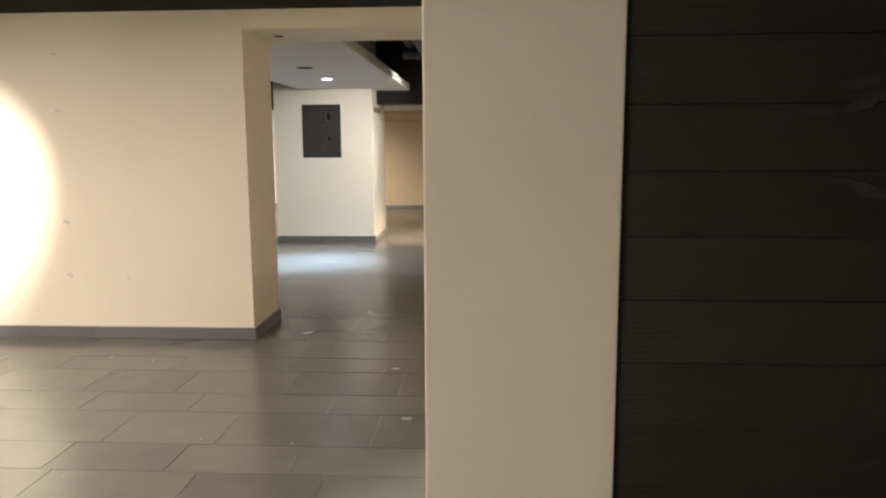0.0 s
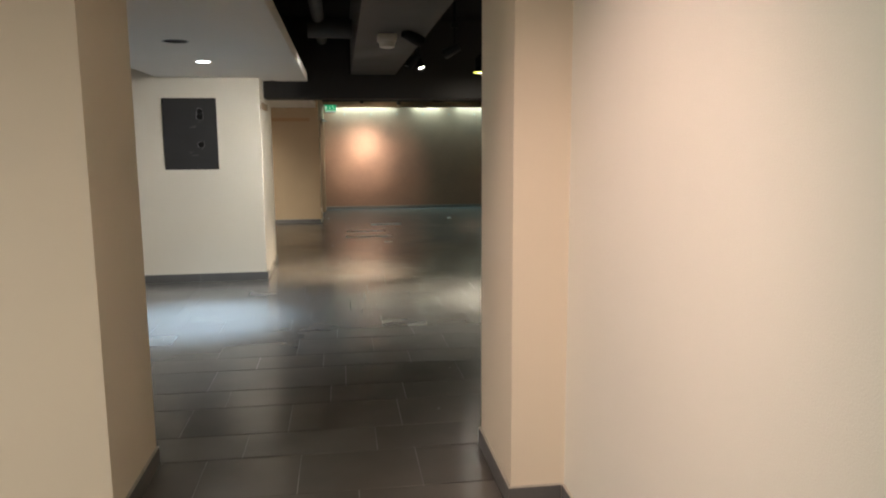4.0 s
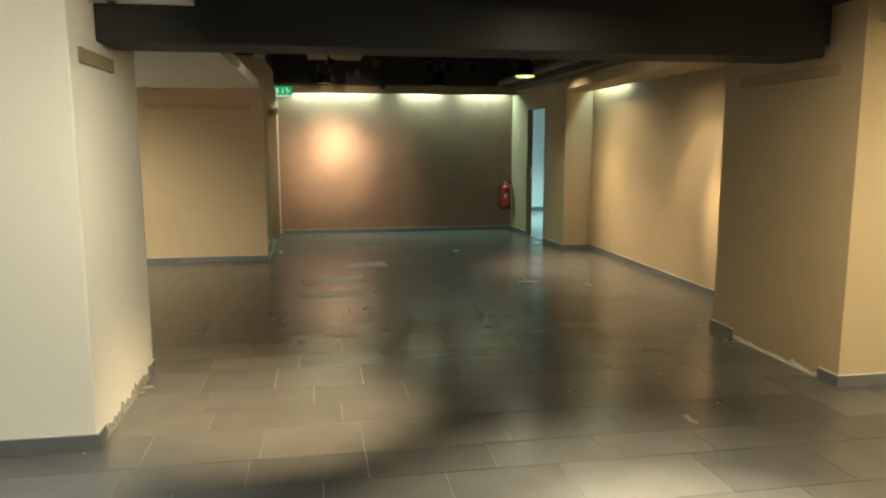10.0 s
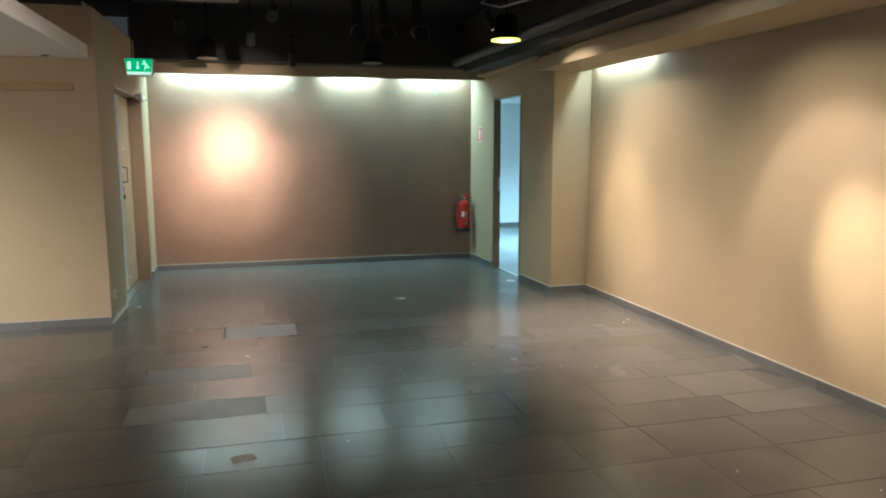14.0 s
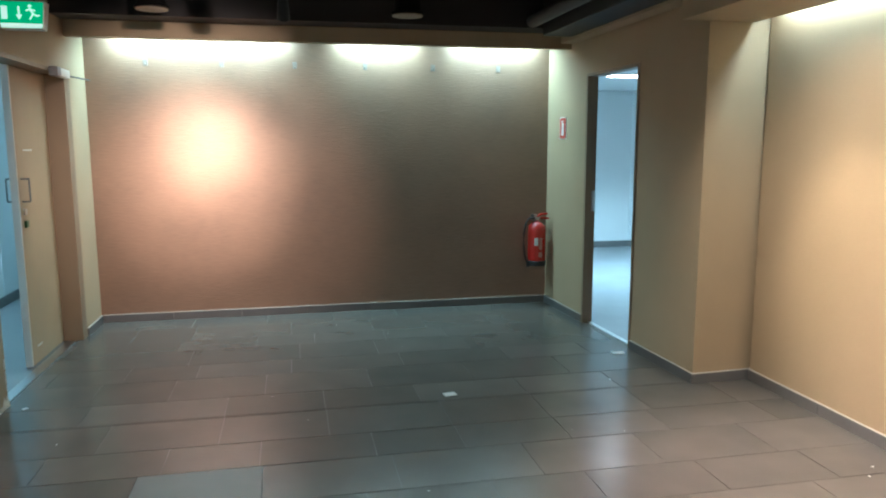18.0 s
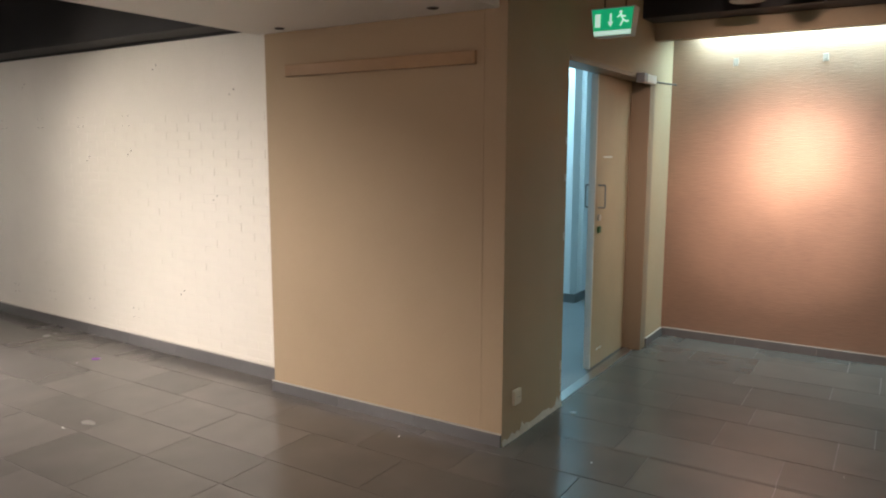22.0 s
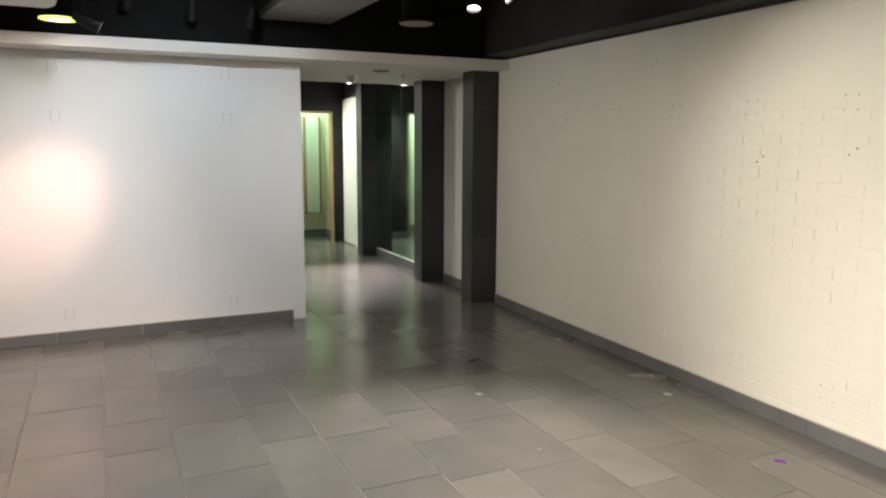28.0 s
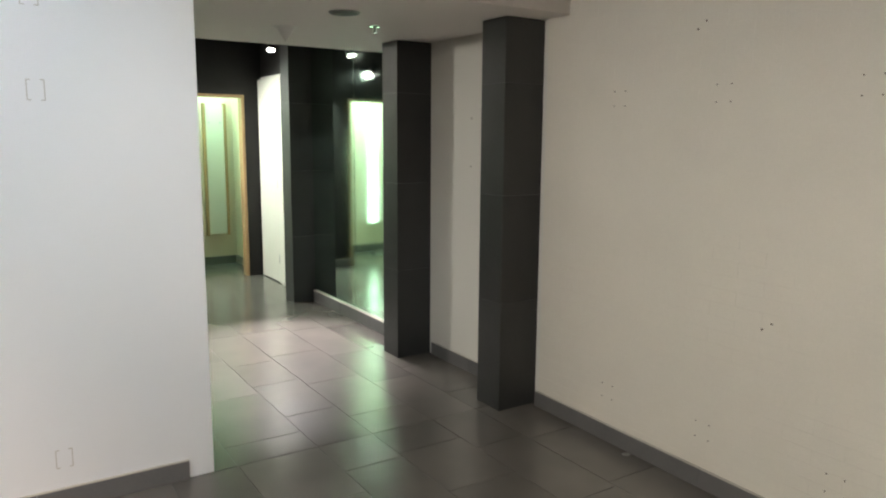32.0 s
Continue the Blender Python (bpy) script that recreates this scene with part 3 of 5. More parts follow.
solid("changing_room", M_CREAM, [(-13.8, -13.65, 13.8, 16.6, 0, 2.5), (-13.65, -12.82, 16.46, 16.6, 0, 2.5), (-13.65, -12.82, 13.8, 13.95, 0, 2.5), (-13.65, -12.82, 15.48, 15.56, 0, 2.5), (-13.8, -12.82, 13.8, 16.6, 2.5, 2.6)], "cream changing rooms under greenish light", "wall")
solid("changing_baseboard", M_BASE, [(-13.65, -13.63, 13.95, 15.48, 0, 0.09), (-13.65, -13.63, 15.56, 16.46, 0, 0.09), (-13.63, -12.82, 16.44, 16.46, 0, 0.09)], "dark skirting of the changing room", "baseboard")

# skirting boards, in lengths
def skirting(name, runs, label="dark slate skirting tiles along the wall", h=0.085, length=0.6):
    root = thing(name, label, "baseboard", kind="structure")
    for x0, x1, y0, y1 in runs:
        along_x = (x1 - x0) > (y1 - y0)
        a, b = (x0, x1) if along_x else (y0, y1)
        count = max(1, round((b - a) / length))
        for k in range(count):
            p, q = a + (b - a) * k / count + 0.001, a + (b - a) * (k + 1) / count - 0.001
            bm = bmesh.new()
            box(bm, p if along_x else x0, q if along_x else x1, y0 if along_x else p, y1 if along_x else q, 0, h + random.uniform(-0.001, 0.001), bevel=0.0015)
            part("skirting_tile", bm, M_BASE, root)
        bm = bmesh.new()
        box(bm, x0 + 0.001, x1 - 0.001, y0 + 0.001, y1 - 0.001, h + 0.001, h + 0.0055)
        part("caulk_line", bm, M_CAULK, root)
    return root


skirting("baseboard_entry", [(-6.0, -1.715, 4.881, 4.895), (-1.73, -1.716, 4.895, 5.545), (-0.164, -0.15, 4.895, 5.545), (-0.164, 0.066, 4.881, 4.895), (0.066, 0.08, 1.255, 4.881)])
skirting("baseboard_column", [(-3.144, -1.666, 10.326, 10.34), (-3.144, -3.13, 10.34, 11.6), (-1.68, -1.666, 10.34, 10.46), (-1.68, -1.666, 11.45, 11.6)])
skirting("baseboard_pilaster", [(2.60, 3.276, 10.53, 10.55), (2.60, 2.62, 10.55, 10.72), (2.60, 2.62, 11.72, 12.02), (2.60, 3.276, 12.02, 12.034)], h=0.072)
skirting("baseboard_right", [(3.276, 3.29, 5.545, 10.53), (3.276, 3.29, 12.034, 16.5)], h=0.066)
skirting("baseboard_alcove", [(2.806, 3.24, 16.486, 16.5), (2.806, 2.82, 16.5, 17.30), (2.806, 2.82, 18.14, 18.96)], h=0.064).matrix_basis = ALCOVE
skirting("baseboard_back", [(-1.166, 2.82, 18.956, 18.97), (-1.18, -1.166, 18.52, 18.956), (-2.859, -1.225, 16.226, 16.24)], h=0.064)
skirting("baseboard_brick", [(-8.036, -2.86, 16.406, 16.42)]).matrix_basis = BRICKS
skirting("baseboard_west", [(-8.17, -8.156, 5.545, 14.56)])
skirting("baseboard_passage", [(-9.2, -8.29, 16.486, 16.5),  (-12.72, -11.4, 16.486, 16.5), (-12.72, -12.706, 12.8, 14.72), (-12.72, -12.706, 15.36, 15.68)], "dark slate skirting of the passage")
skirting("baseboard_mirror", [(-11.199, -9.441, 16.425, 16.448)], "dark slate plinth under the mirror", 0.1)
# ---- things ----
def stone_pillar(x0, x1, y0, y1, h):
    root = thing("stone_pillar", "dark grey stone clad square pillar against the wall", "pillar", (x0 + x1) / 2, (y0 + y1) / 2, 0, group="stone pillars of the passage")
    z, k = 0.0, 0
    heights = [0.62, 0.6, 0.6, h - 1.82]
    for hh in heights:
        bm = bmesh.new()
        box(bm, x0, x1, y0, y1, z + 0.0004, z + hh - 0.0004, bevel=0.0008)
        part("cladding_slab", bm, M_CLAD, root)
        z += hh
    return root


stone_pillar(-8.28, -8.07, 16.235, 16.5, 2.16)
stone_pillar(-9.44, -9.235, 16.235, 16.5, 2.16)
stone_pillar(-11.40, -11.20, 16.235, 16.66, TOP)

# panel on the column with two cut-outs
pn = thing("wall_panel", "flat anthracite wall panel with two ragged cut-outs", "panel", -2.425, 10.335, 1.245)
bm = bmesh.new()
box(bm, -2.71, -2.145, 10.328, 10.34, 1.245, 2.01, bevel=0.001)
plate = part("plate", bm, M_PANEL, pn)


def disc(bm, x, y, z, r, depth, axis="y", seg=20):
    d = {"x": (depth, 0, 0), "y": (0, depth, 0), "z": (0, 0, depth)}[axis]
    return cyl(bm, (x - d[0] / 2, y - d[1] / 2, z - d[2] / 2), (x + d[0] / 2, y + d[1] / 2, z + d[2] / 2), r, seg=seg)


for zz, rr in ((1.868, 0.032), (1.812, 0.036), (1.510, 0.034)):
    bm = bmesh.new()
    disc(bm, -2.322, 10.3275, zz, rr + 0.0035, 0.003)
    part("cut_edge", bm, M_GREY, plate)
    bm = bmesh.new()
    disc(bm, -2.320, 10.326, zz, rr, 0.004)
    part("cut_out", bm, M_VOID, plate)


for x, zz, w in ((-2.40, 1.70, 0.06), (-2.38, 1.715, 0.035), (-2.39, 1.40, 0.07), (-2.43, 1.43, 0.03), (-2.33, 1.755, 0.03)):
    bm = bmesh.new()
    box(bm, x - w / 2, x + w / 2, 10.3265, 10.3285, zz - 0.003, zz + 0.003, bevel=0.0008)
    part("scuff", bm, M_SCUFF, plate)


def batten(boxes, label, material=M_BATTEN):
    root = tagged(part("batten", box(bmesh.new(), *boxes, bevel=0.003), material), label, "batten")
    return root


batten((-2.66, -1.39, 16.212, 16.24, 1.935, 2.0), "pale wooden batten screwed to the tan wall", M_WOOD)
batten((-1.68, -1.665, 10.47, 11.05, 1.90, 1.975), "brown wooden batten on the side of the column")
batten((2.607, 2.62, 10.75, 11.8, 1.93, 2.0), "tan painted wooden batten on the pilaster")


# disc downlights
def disc_lamp(x, y, z, lit, top):
    root = thing("disc_downlight", "round black pendant downlight with a glowing diffuser" if lit else "round unlit downlight with a pale diffuser", "downlight", x, y, z, group="disc downlights")
    bm = bmesh.new()
    lathe(bm, [(0.09, 0.0), (0.112, 0.004), (0.112, 0.02), (0.09, 0.035), (0.09, 0.16), (0.06, 0.19)], (x, y, z))
    housing = part("housing", bm, M_CAN, root, smooth=True)
    bm = bmesh.new()
    lathe(bm, [(0.02, -0.008), (0.102, -0.004), (0.104, 0.006)], (x, y, z))
    part("diffuser", bm, M_LAMP if lit else M_DIFFOFF, housing, smooth=True)
    # emissive ring added to imitate the yellow-green bloom round the diffuser
    if lit:
        bm = bmesh.new()
        lathe(bm, [(0.105, -0.006), (0.113, -0.004), (0.113, 0.004), (0.105, 0.006)], (x, y, z))
        part("rim", bm, M_HALO, housing, "glowing yellow-green ring that stands in for the lamp's halo", smooth=True)
    bm = bmesh.new()
    cyl(bm, (x, y, z + 0.19), (x, y, top), 0.012, seg=10)
    part("stem", bm, M_BLACKMETAL, root)
    return root


# bodies for all discs, the five added unseen ones too
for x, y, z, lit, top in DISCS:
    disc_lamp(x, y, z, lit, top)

# soffit downlight
sl = thing("recessed_downlight", "small round recessed downlight in the white soffit", "downlight", -1.98, 8.76, 2.23)
bm = bmesh.new()
lathe(bm, [(0.045, -0.004), (0.075, -0.006), (0.08, 0.0), (0.08, 0.004)], (-1.98, 8.76, 2.23))
part("ring", bm, M_PLASTIC, sl, smooth=True)
bm = bmesh.new()
disc(bm, -1.98, 8.76, 2.2235, 0.058, 0.004, "z")
part("lens", bm, M_COOLGLOW, sl)
for x, y, r in ((-1.94, 7.5, 0.09), (-1.574, 10.72, 0.03), (-1.57, 5.25, 0.04), (-0.31, 5.26, 0.04), (-2.60, 16.12, 0.03), (-1.54, 16.07, 0.03)):
    z = 2.19 if y > 12 else 2.23 if y > 5.8 else 2.22
    root = thing("empty_lamp_hole", "round empty lamp hole in the soffit", "lamp hole", x, y, z - 0.004)
    bm = bmesh.new()
    lathe(bm, [(r * 0.8, -0.003), (r, -0.004), (r, 0.002)], (x, y, z))
    part("rim", bm, M_GREY, root, smooth=True)
    bm = bmesh.new()
    disc(bm, x, y, z - 0.004, r * 0.82, 0.003, "z")
    part("hole", bm, M_VOID, root)


# track spots
def track_spot(x, y, z, tx, ty, tz, lit=True, top=TOP):
    root = thing("track_spot", "black track spotlight, lit" if lit else "black track spotlight, unlit", "spotlight", x, y, z, group="track spotlights")
    d = (Vector((tx, ty, tz)) - Vector((x, y, z))).normalized()
    back = Vector((x, y, z)) - d * 0.13
    bm = bmesh.new()
    cyl(bm, back, Vector((x, y, z)) - d * 0.004, 0.032, 0.042, seg=18)
    head = part("head", bm, M_BLACKMETAL, root, smooth=True)
    bm = bmesh.new()
    side = d.orthogonal().normalized()
    up = d.cross(side)
    rings = []
    for r, a in ((0.042, -0.006), (0.042, 0.028), (0.038, 0.028), (0.038, 0.0)):
        rings.append([bm.verts.new(Vector((x, y, z)) + d * a + (side * math.cos(k * math.pi / 9) + up * math.sin(k * math.pi / 9)) * r) for k in range(18)])
    for p, q in zip(rings, rings[1:]):
        for k in range(18):
            bm.faces.new((p[k], p[k - 1], q[k - 1], q[k]))
    part("cowl", bm, M_BLACKMETAL, head, smooth=True)
    bm = bmesh.new()
    cyl(bm, Vector((x, y, z)) - d * 0.004, Vector((x, y, z)) + d * 0.012, 0.038, 0.038, seg=18)
    part("lens", bm, M_SPOTGLOW if lit else M_GREY, head)
    mid = back * 0.55 + Vector((x, y, z)) * 0.45
    bm = bmesh.new()
    cyl(bm, mid, (mid.x, mid.y, top), 0.009, seg=8)
    part("stem", bm, M_BLACKMETAL, root)
    bm = bmesh.new()
    box(bm, mid.x - 0.03, mid.x + 0.03, mid.y - 0.02, mid.y + 0.02, mid.z + 0.17, mid.z + 0.21, bevel=0.004)
    part("adapter", bm, M_BLACKMETAL, root)
    return root


# one body per lamp place, the added unseen spots included
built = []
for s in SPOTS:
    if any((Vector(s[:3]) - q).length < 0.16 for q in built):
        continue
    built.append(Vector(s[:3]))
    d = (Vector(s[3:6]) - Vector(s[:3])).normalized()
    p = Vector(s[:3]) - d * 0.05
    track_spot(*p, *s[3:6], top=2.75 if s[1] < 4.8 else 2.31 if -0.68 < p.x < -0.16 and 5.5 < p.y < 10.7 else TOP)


# ---- doors ----
# left alcove doorway: one leaf ajar, frame on the far side only
fr = thing("door_1", "brown door frame post with a white overhead closer", "door frame", -1.28, 18.47, 0, kind="structure")
bm = bmesh.new()
box(bm, -1.35, -1.178, 18.40, 18.52, 0, 2.04, bevel=0.003)
part("post", bm, M_FRAME, fr)
bm = bmesh.new()
box(bm, -1.35, -1.2, 16.97, 18.40, 2.015, 2.045, bevel=0.002)
part("head", bm, M_FRAME, fr)
bm = bmesh.new()
box(bm, -1.30, -1.232, 16.97, 18.40, 0, 0.004)
part("threshold", bm, M_METAL, fr)
cl = part("closer", box(bmesh.new(), -1.195, -1.14, 18.2, 18.42, 1.985, 2.045, bevel=0.008), M_PLASTIC, fr, "white overhead door closer")
bm = bmesh.new()
tube(bm, [(-1.16, 18.40, 2.005), (-1.13, 18.60, 2.006), (-1.10, 18.79, 2.007)], 0.0065, 8)
part("arm", bm, M_PANEL, cl, "dark grey closer arm")
part("end_cap", box(bmesh.new(), -1.197, -1.138, 18.12, 18.2, 1.983, 2.047, bevel=0.004), M_GREY, cl, "grey metal end cap")

lf = thing("door_leaf", "tan laminate door leaf with steel handle, standing ajar", "door", -1.32, 18.05, 0.01)
bm = bmesh.new()
box(bm, -1.355, -1.315, 17.70, 18.40, 0.012, 2.012, bevel=0.002)
leaf_panel = part("panel", bm, M_DOOR, lf)
bm = bmesh.new()
box(bm, -1.357, -1.313, 17.695, 17.715, 0.014, 2.01, bevel=0.002)
part("edge_strip", bm, M_PLASTIC, leaf_panel)
for sx, name in ((-1.315, "pull_handle"), (-1.355, "pull_handle")):
    o = 0.05 if sx > -1.33 else -0.05
    bm = bmesh.new()
    tube(bm, [(sx, 17.77, 1.13), (sx + o, 17.77, 1.13), (sx + o, 17.77, 1.135), (sx + o, 17.77, 1.275), (sx + o, 17.77, 1.28), (sx, 17.77, 1.28)], 0.006, 8)
    part(name, bm, M_GREY, leaf_panel, smooth=True)
bm = bmesh.new()
disc(bm, -1.31, 17.785, 1.06, 0.022, 0.016, "x")
part("lock_cylinder", bm, M_METAL, leaf_panel, smooth=True)
bm = bmesh.new()
box(bm, -1.315, -1.298, 17.765, 17.81, 0.955, 1.0, bevel=0.004)
part("thumb_lock", bm, M_GREENLOCK, leaf_panel, "dark green plastic thumb lock")
bm = bmesh.new()
box(bm, -1.3148, -1.3138, 17.85, 18.02, 1.462, 1.474)
part("scratch", bm, M_PAPER, leaf_panel)
bm = bmesh.new()
box(bm, -1.3148, -1.3138, 17.82, 17.92, 0.12, 0.132)
part("scratch", bm, M_PAPER, leaf_panel)

# right alcove doorway
f2 = thing("door_2", "brown lined doorway without a leaf", "door frame", 2.88, 17.76, 0, kind="structure")
for b, n in (((2.81, 2.9, 18.11, 18.14, 0, 2.065), "post"), ((2.81, 2.9, 17.30, 17.32, 0, 2.065), "post"), ((2.81, 2.9, 17.32, 18.11, 2.04, 2.065), "head")):
    bm = bmesh.new()
    box(bm, *b, bevel=0.003)
    part(n, bm, M_FRAME, f2)
bm = bmesh.new()
box(bm, 2.865, 2.895, 18.10, 18.112, 0.95, 1.12, bevel=0.002)
part("strike_plate", bm, M_METAL, f2)
bm = bmesh.new()
box(bm, 2.86, 2.9, 17.32, 18.11, 0.002, 0.006)
part("threshold", bm, M_METAL, f2)
f2.matrix_basis = ALCOVE @ f2.matrix_basis
cp = thing("ceiling_light", "long white tube light under the side room ceiling", "ceiling light", 4.25, 20.02, 2.24)
bm = bmesh.new()
box(bm, 3.85, 4.65, 19.88, 20.17, 2.235, 2.25, bevel=0.004)
lamp_body = part("body", bm, M_PLASTIC, cp)
bm = bmesh.new()
box(bm, 3.88, 4.62, 19.91, 20.14, 2.231, 2.2345)
part("diffuser", bm, M_COOLGLOW, lamp_body)

# ---- safety things ----
ex = thing("fire_extinguisher", "red fire extinguisher with black hose on a wall hook", "fire extinguisher", 2.60, 18.72, 0.40)
bm = bmesh.new()
lathe(bm, [(0.072, 0.0), (0.083, 0.01), (0.083, 0.30), (0.076, 0.335), (0.05, 0.362), (0.022, 0.375), (0.022, 0.395)], (2.605, 18.725, 0.425))
part("cylinder", bm, M_RED, ex, smooth=True)
bm = bmesh.new()
lathe(bm, [(0.076, 0.0), (0.088, 0.004), (0.088, 0.045), (0.083, 0.05)], (2.605, 18.725, 0.39))
part("foot_ring", bm, M_RUBBER, ex, smooth=True)
bm = bmesh.new()
box(bm, 2.585, 2.625, 18.70, 18.75, 0.81, 0.845, bevel=0.006)
part("valve", bm, M_METAL, ex)
bm = bmesh.new()
tube(bm, [(2.60, 18.72, 0.845), (2.64, 18.71, 0.868), (2.70, 18.70, 0.875)], 0.009, 8)
part("carry_lever", bm, M_RED, ex, smooth=True)
bm = bmesh.new()
tube(bm, [(2.60, 18.72, 0.825), (2.65, 18.70, 0.835), (2.71, 18.69, 0.83)], 0.009, 8)
part("squeeze_lever", bm, M_RED, ex, smooth=True)
bm = bmesh.new()
tube(bm, [(2.59, 18.72, 0.83), (2.53, 18.71, 0.835), (2.49, 18.70, 0.79), (2.472, 18.70, 0.70), (2.472, 18.70, 0.58), (2.485, 18.70, 0.47), (2.51, 18.70, 0.42)], 0.009, 8)
part("hose", bm, M_RUBBER, ex, smooth=True)
bm = bmesh.new()
cyl(bm, (2.508, 18.70, 0.43), (2.518, 18.70, 0.385), 0.011, 0.017, 12)
part("nozzle", bm, M_RUBBER, ex, smooth=True)
for zz, xx, w, h in ((0.62, -0.03, 0.035, 0.07), (0.60, 0.012, 0.03, 0.11), (0.50, 0.01, 0.035, 0.05)):
    bm = bmesh.new()
    a0 = math.asin(xx / 0.0845)
    n = 4
    vs = []
    for k in range(n + 1):
        a = a0 + (k / n - 0.5) * w / 0.0845
        vs.append([bm.verts.new((2.605 + 0.0845 * math.sin(a), 18.725 - 0.0845 * math.cos(a), zz + s * h / 2)) for s in (-1, 1)])
    for p, q in zip(vs, vs[1:]):
        bm.faces.new((p[0], q[0], q[1], p[1]))
    part("sticker", bm, M_PAPER if xx < 0 else M_STICKER, ex, "white printed sticker")
bm = bmesh.new()
box(bm, 2.585, 2.625, 18.75, 18.84, 0.80, 0.86, bevel=0.004)
part("wall_hook", bm, M_METAL, ex)
ex.location += Vector((0.05, 0.13, -0.01))

sg = thing("extinguisher_sign", "red and white pictogram sign on the alcove wall", "sign", 2.817, 18.61, 1.545)
bm = bmesh.new()
box(bm, 2.815, 2.82, 18.545, 18.685, 1.545, 1.735, bevel=0.001)
part("plate", bm, M_PAPER, sg)
bm = bmesh.new()
box(bm, 2.8135, 2.8155, 18.552, 18.678, 1.553, 1.727)
part("red_field", bm, M_SIGNRED, sg)
bm = bmesh.new()
box(bm, 2.8125, 2.814, 18.592, 18.636, 1.575, 1.685, bevel=0.0005)
box(bm, 2.8125, 2.814, 18.602, 18.640, 1.690, 1.705)
part("pictogram", bm, M_PAPER, sg)
sg.matrix_basis = ALCOVE @ sg.matrix_basis

es = thing("exit_sign", "lit green emergency exit sign with running figure", "exit sign", -1.0, 17.06, 2.12)
bm = bmesh.new()
v = [bm.verts.new(p) for p in ((-1.125, 17.05, 2.275), (-0.875, 17.05, 2.275), (-0.895, 17.05, 2.125), (-1.105, 17.05, 2.125), (-1.125, 17.13, 2.275), (-0.875, 17.13, 2.275), (-0.895, 17.13, 2.125), (-1.105, 17.13, 2.125))]
for f in ((0, 3, 2, 1), (4, 5, 6, 7), (0, 1, 5, 4), (3, 7, 6, 2), (1, 2, 6, 5), (0, 4, 7, 3)):
    bm.faces.new([v[i] for i in f])
part("housing", bm, M_PLASTIC, es)
bm = bmesh.new()
v = [bm.verts.new(p) for p in ((-1.118, 17.047, 2.27), (-0.882, 17.047, 2.27), (-0.893, 17.047, 2.155), (-1.107, 17.047, 2.155))]
bm.faces.new(v)
part("green_face", bm, M_GREEN, es)
bm = bmesh.new()
v = [bm.verts.new(p) for p in ((-1.107, 17.047, 2.153), (-0.893, 17.047, 2.153), (-0.897, 17.047, 2.13), (-1.103, 17.047, 2.13))]
bm.faces.new(v)
part("light_strip", bm, M_GLOWWHITE, es)
bm = bmesh.new()
box(bm, -1.098, -1.068, 17.044, 17.0465, 2.175, 2.245)
part("door_symbol", bm, M_GLOWWHITE, es)
bm = bmesh.new()
box(bm, -1.014, -1.004, 17.044, 17.0465, 2.20, 2.245)
v = [bm.verts.new(p) for p in ((-1.026, 17.044, 2.20), (-0.992, 17.044, 2.20), (-1.009, 17.044, 2.172))]
bm.faces.new(v)
part("arrow_symbol", bm, M_GLOWWHITE, es)
bm = bmesh.new()
disc(bm, -0.952, 17.045, 2.247, 0.009, 0.003)
for a, b in (((-0.952, 2.235), (-0.938, 2.205)), ((-0.938, 2.205), (-0.955, 2.175)), ((-0.938, 2.205), (-0.918, 2.195)), ((-0.952, 2.232), (-0.972, 2.222)), ((-0.948, 2.228), (-0.925, 2.222)), ((-0.918, 2.195), (-0.905, 2.198))):
    cyl(bm, (a[0], 17.0455, a[1]), (b[0], 17.0455, b[1]), 0.0045, seg=6)
part("running_symbol", bm, M_GLOWWHITE, es)
bm = bmesh.new()
for x in (-1.06, -0.94):
    cyl(bm, (x, 17.09, 2.27), (x, 17.09, TOP), 0.004, seg=8)
part("hanger_rods", bm, M_BLACKMETAL, es)
es.location.z += 0.018

so = thing("wall_socket", "beige plastic wall socket above the torn skirting", "socket", -1.225, 16.385, 0.19)
bm = bmesh.new()
box(bm, -1.225, -1.205, 16.345, 16.425, 0.19, 0.27, bevel=0.005)
cover = part("cover", bm, M_SOCKET, so)
bm = bmesh.new()
disc(bm, -1.2045, 16.385, 0.23, 0.024, 0.003, "x")
part("insert", bm, M_SOCKET, cover)
for o in (-0.009, 0.009):
    bm = bmesh.new()
    disc(bm, -1.2028, 16.385 + o, 0.23, 0.003, 0.002, "x", 8)
    part("pin_hole", bm, M_VOID, cover)


# ragged plaster where skirting has come off
def scar(x0, x1, y0, y1, seed, h=0.05):
    """A thin broken band of plaster along the foot of a wall."""
    r = random.Random(seed)
    bm = bmesh.new()
    along_y = (y1 - y0) > (x1 - x0)
    n = 26
    top, low = [], []
    for k in range(n + 1):
        t = k / n
        hh = h * (0.35 + 0.5 * r.random() + (0.9 * r.random() if r.random() < 0.2 else 0))
        off = r.uniform(0.001, 0.006)
        if along_y:
            sgn = 1 if x1 > x0 else -1
            top.append(bm.verts.new((x0 + sgn * 0.0015, y0 + (y1 - y0) * t, hh)))
            low.append(bm.verts.new((x0 + sgn * (0.004 + off), y0 + (y1 - y0) * t, 0.0)))
    for k in range(n):
        bm.faces.new((low[k], low[k + 1], top[k + 1], top[k]))
    return bm


def scar_thing(x, side, y0, y1, seed, label, h=0.05, material=M_PLASTER):
    ob = part("plaster_scar", scar(x, x + side * 0.01, y0, y1, seed, h), material)
    return tagged(ob, label, "plaster", kind="structure")


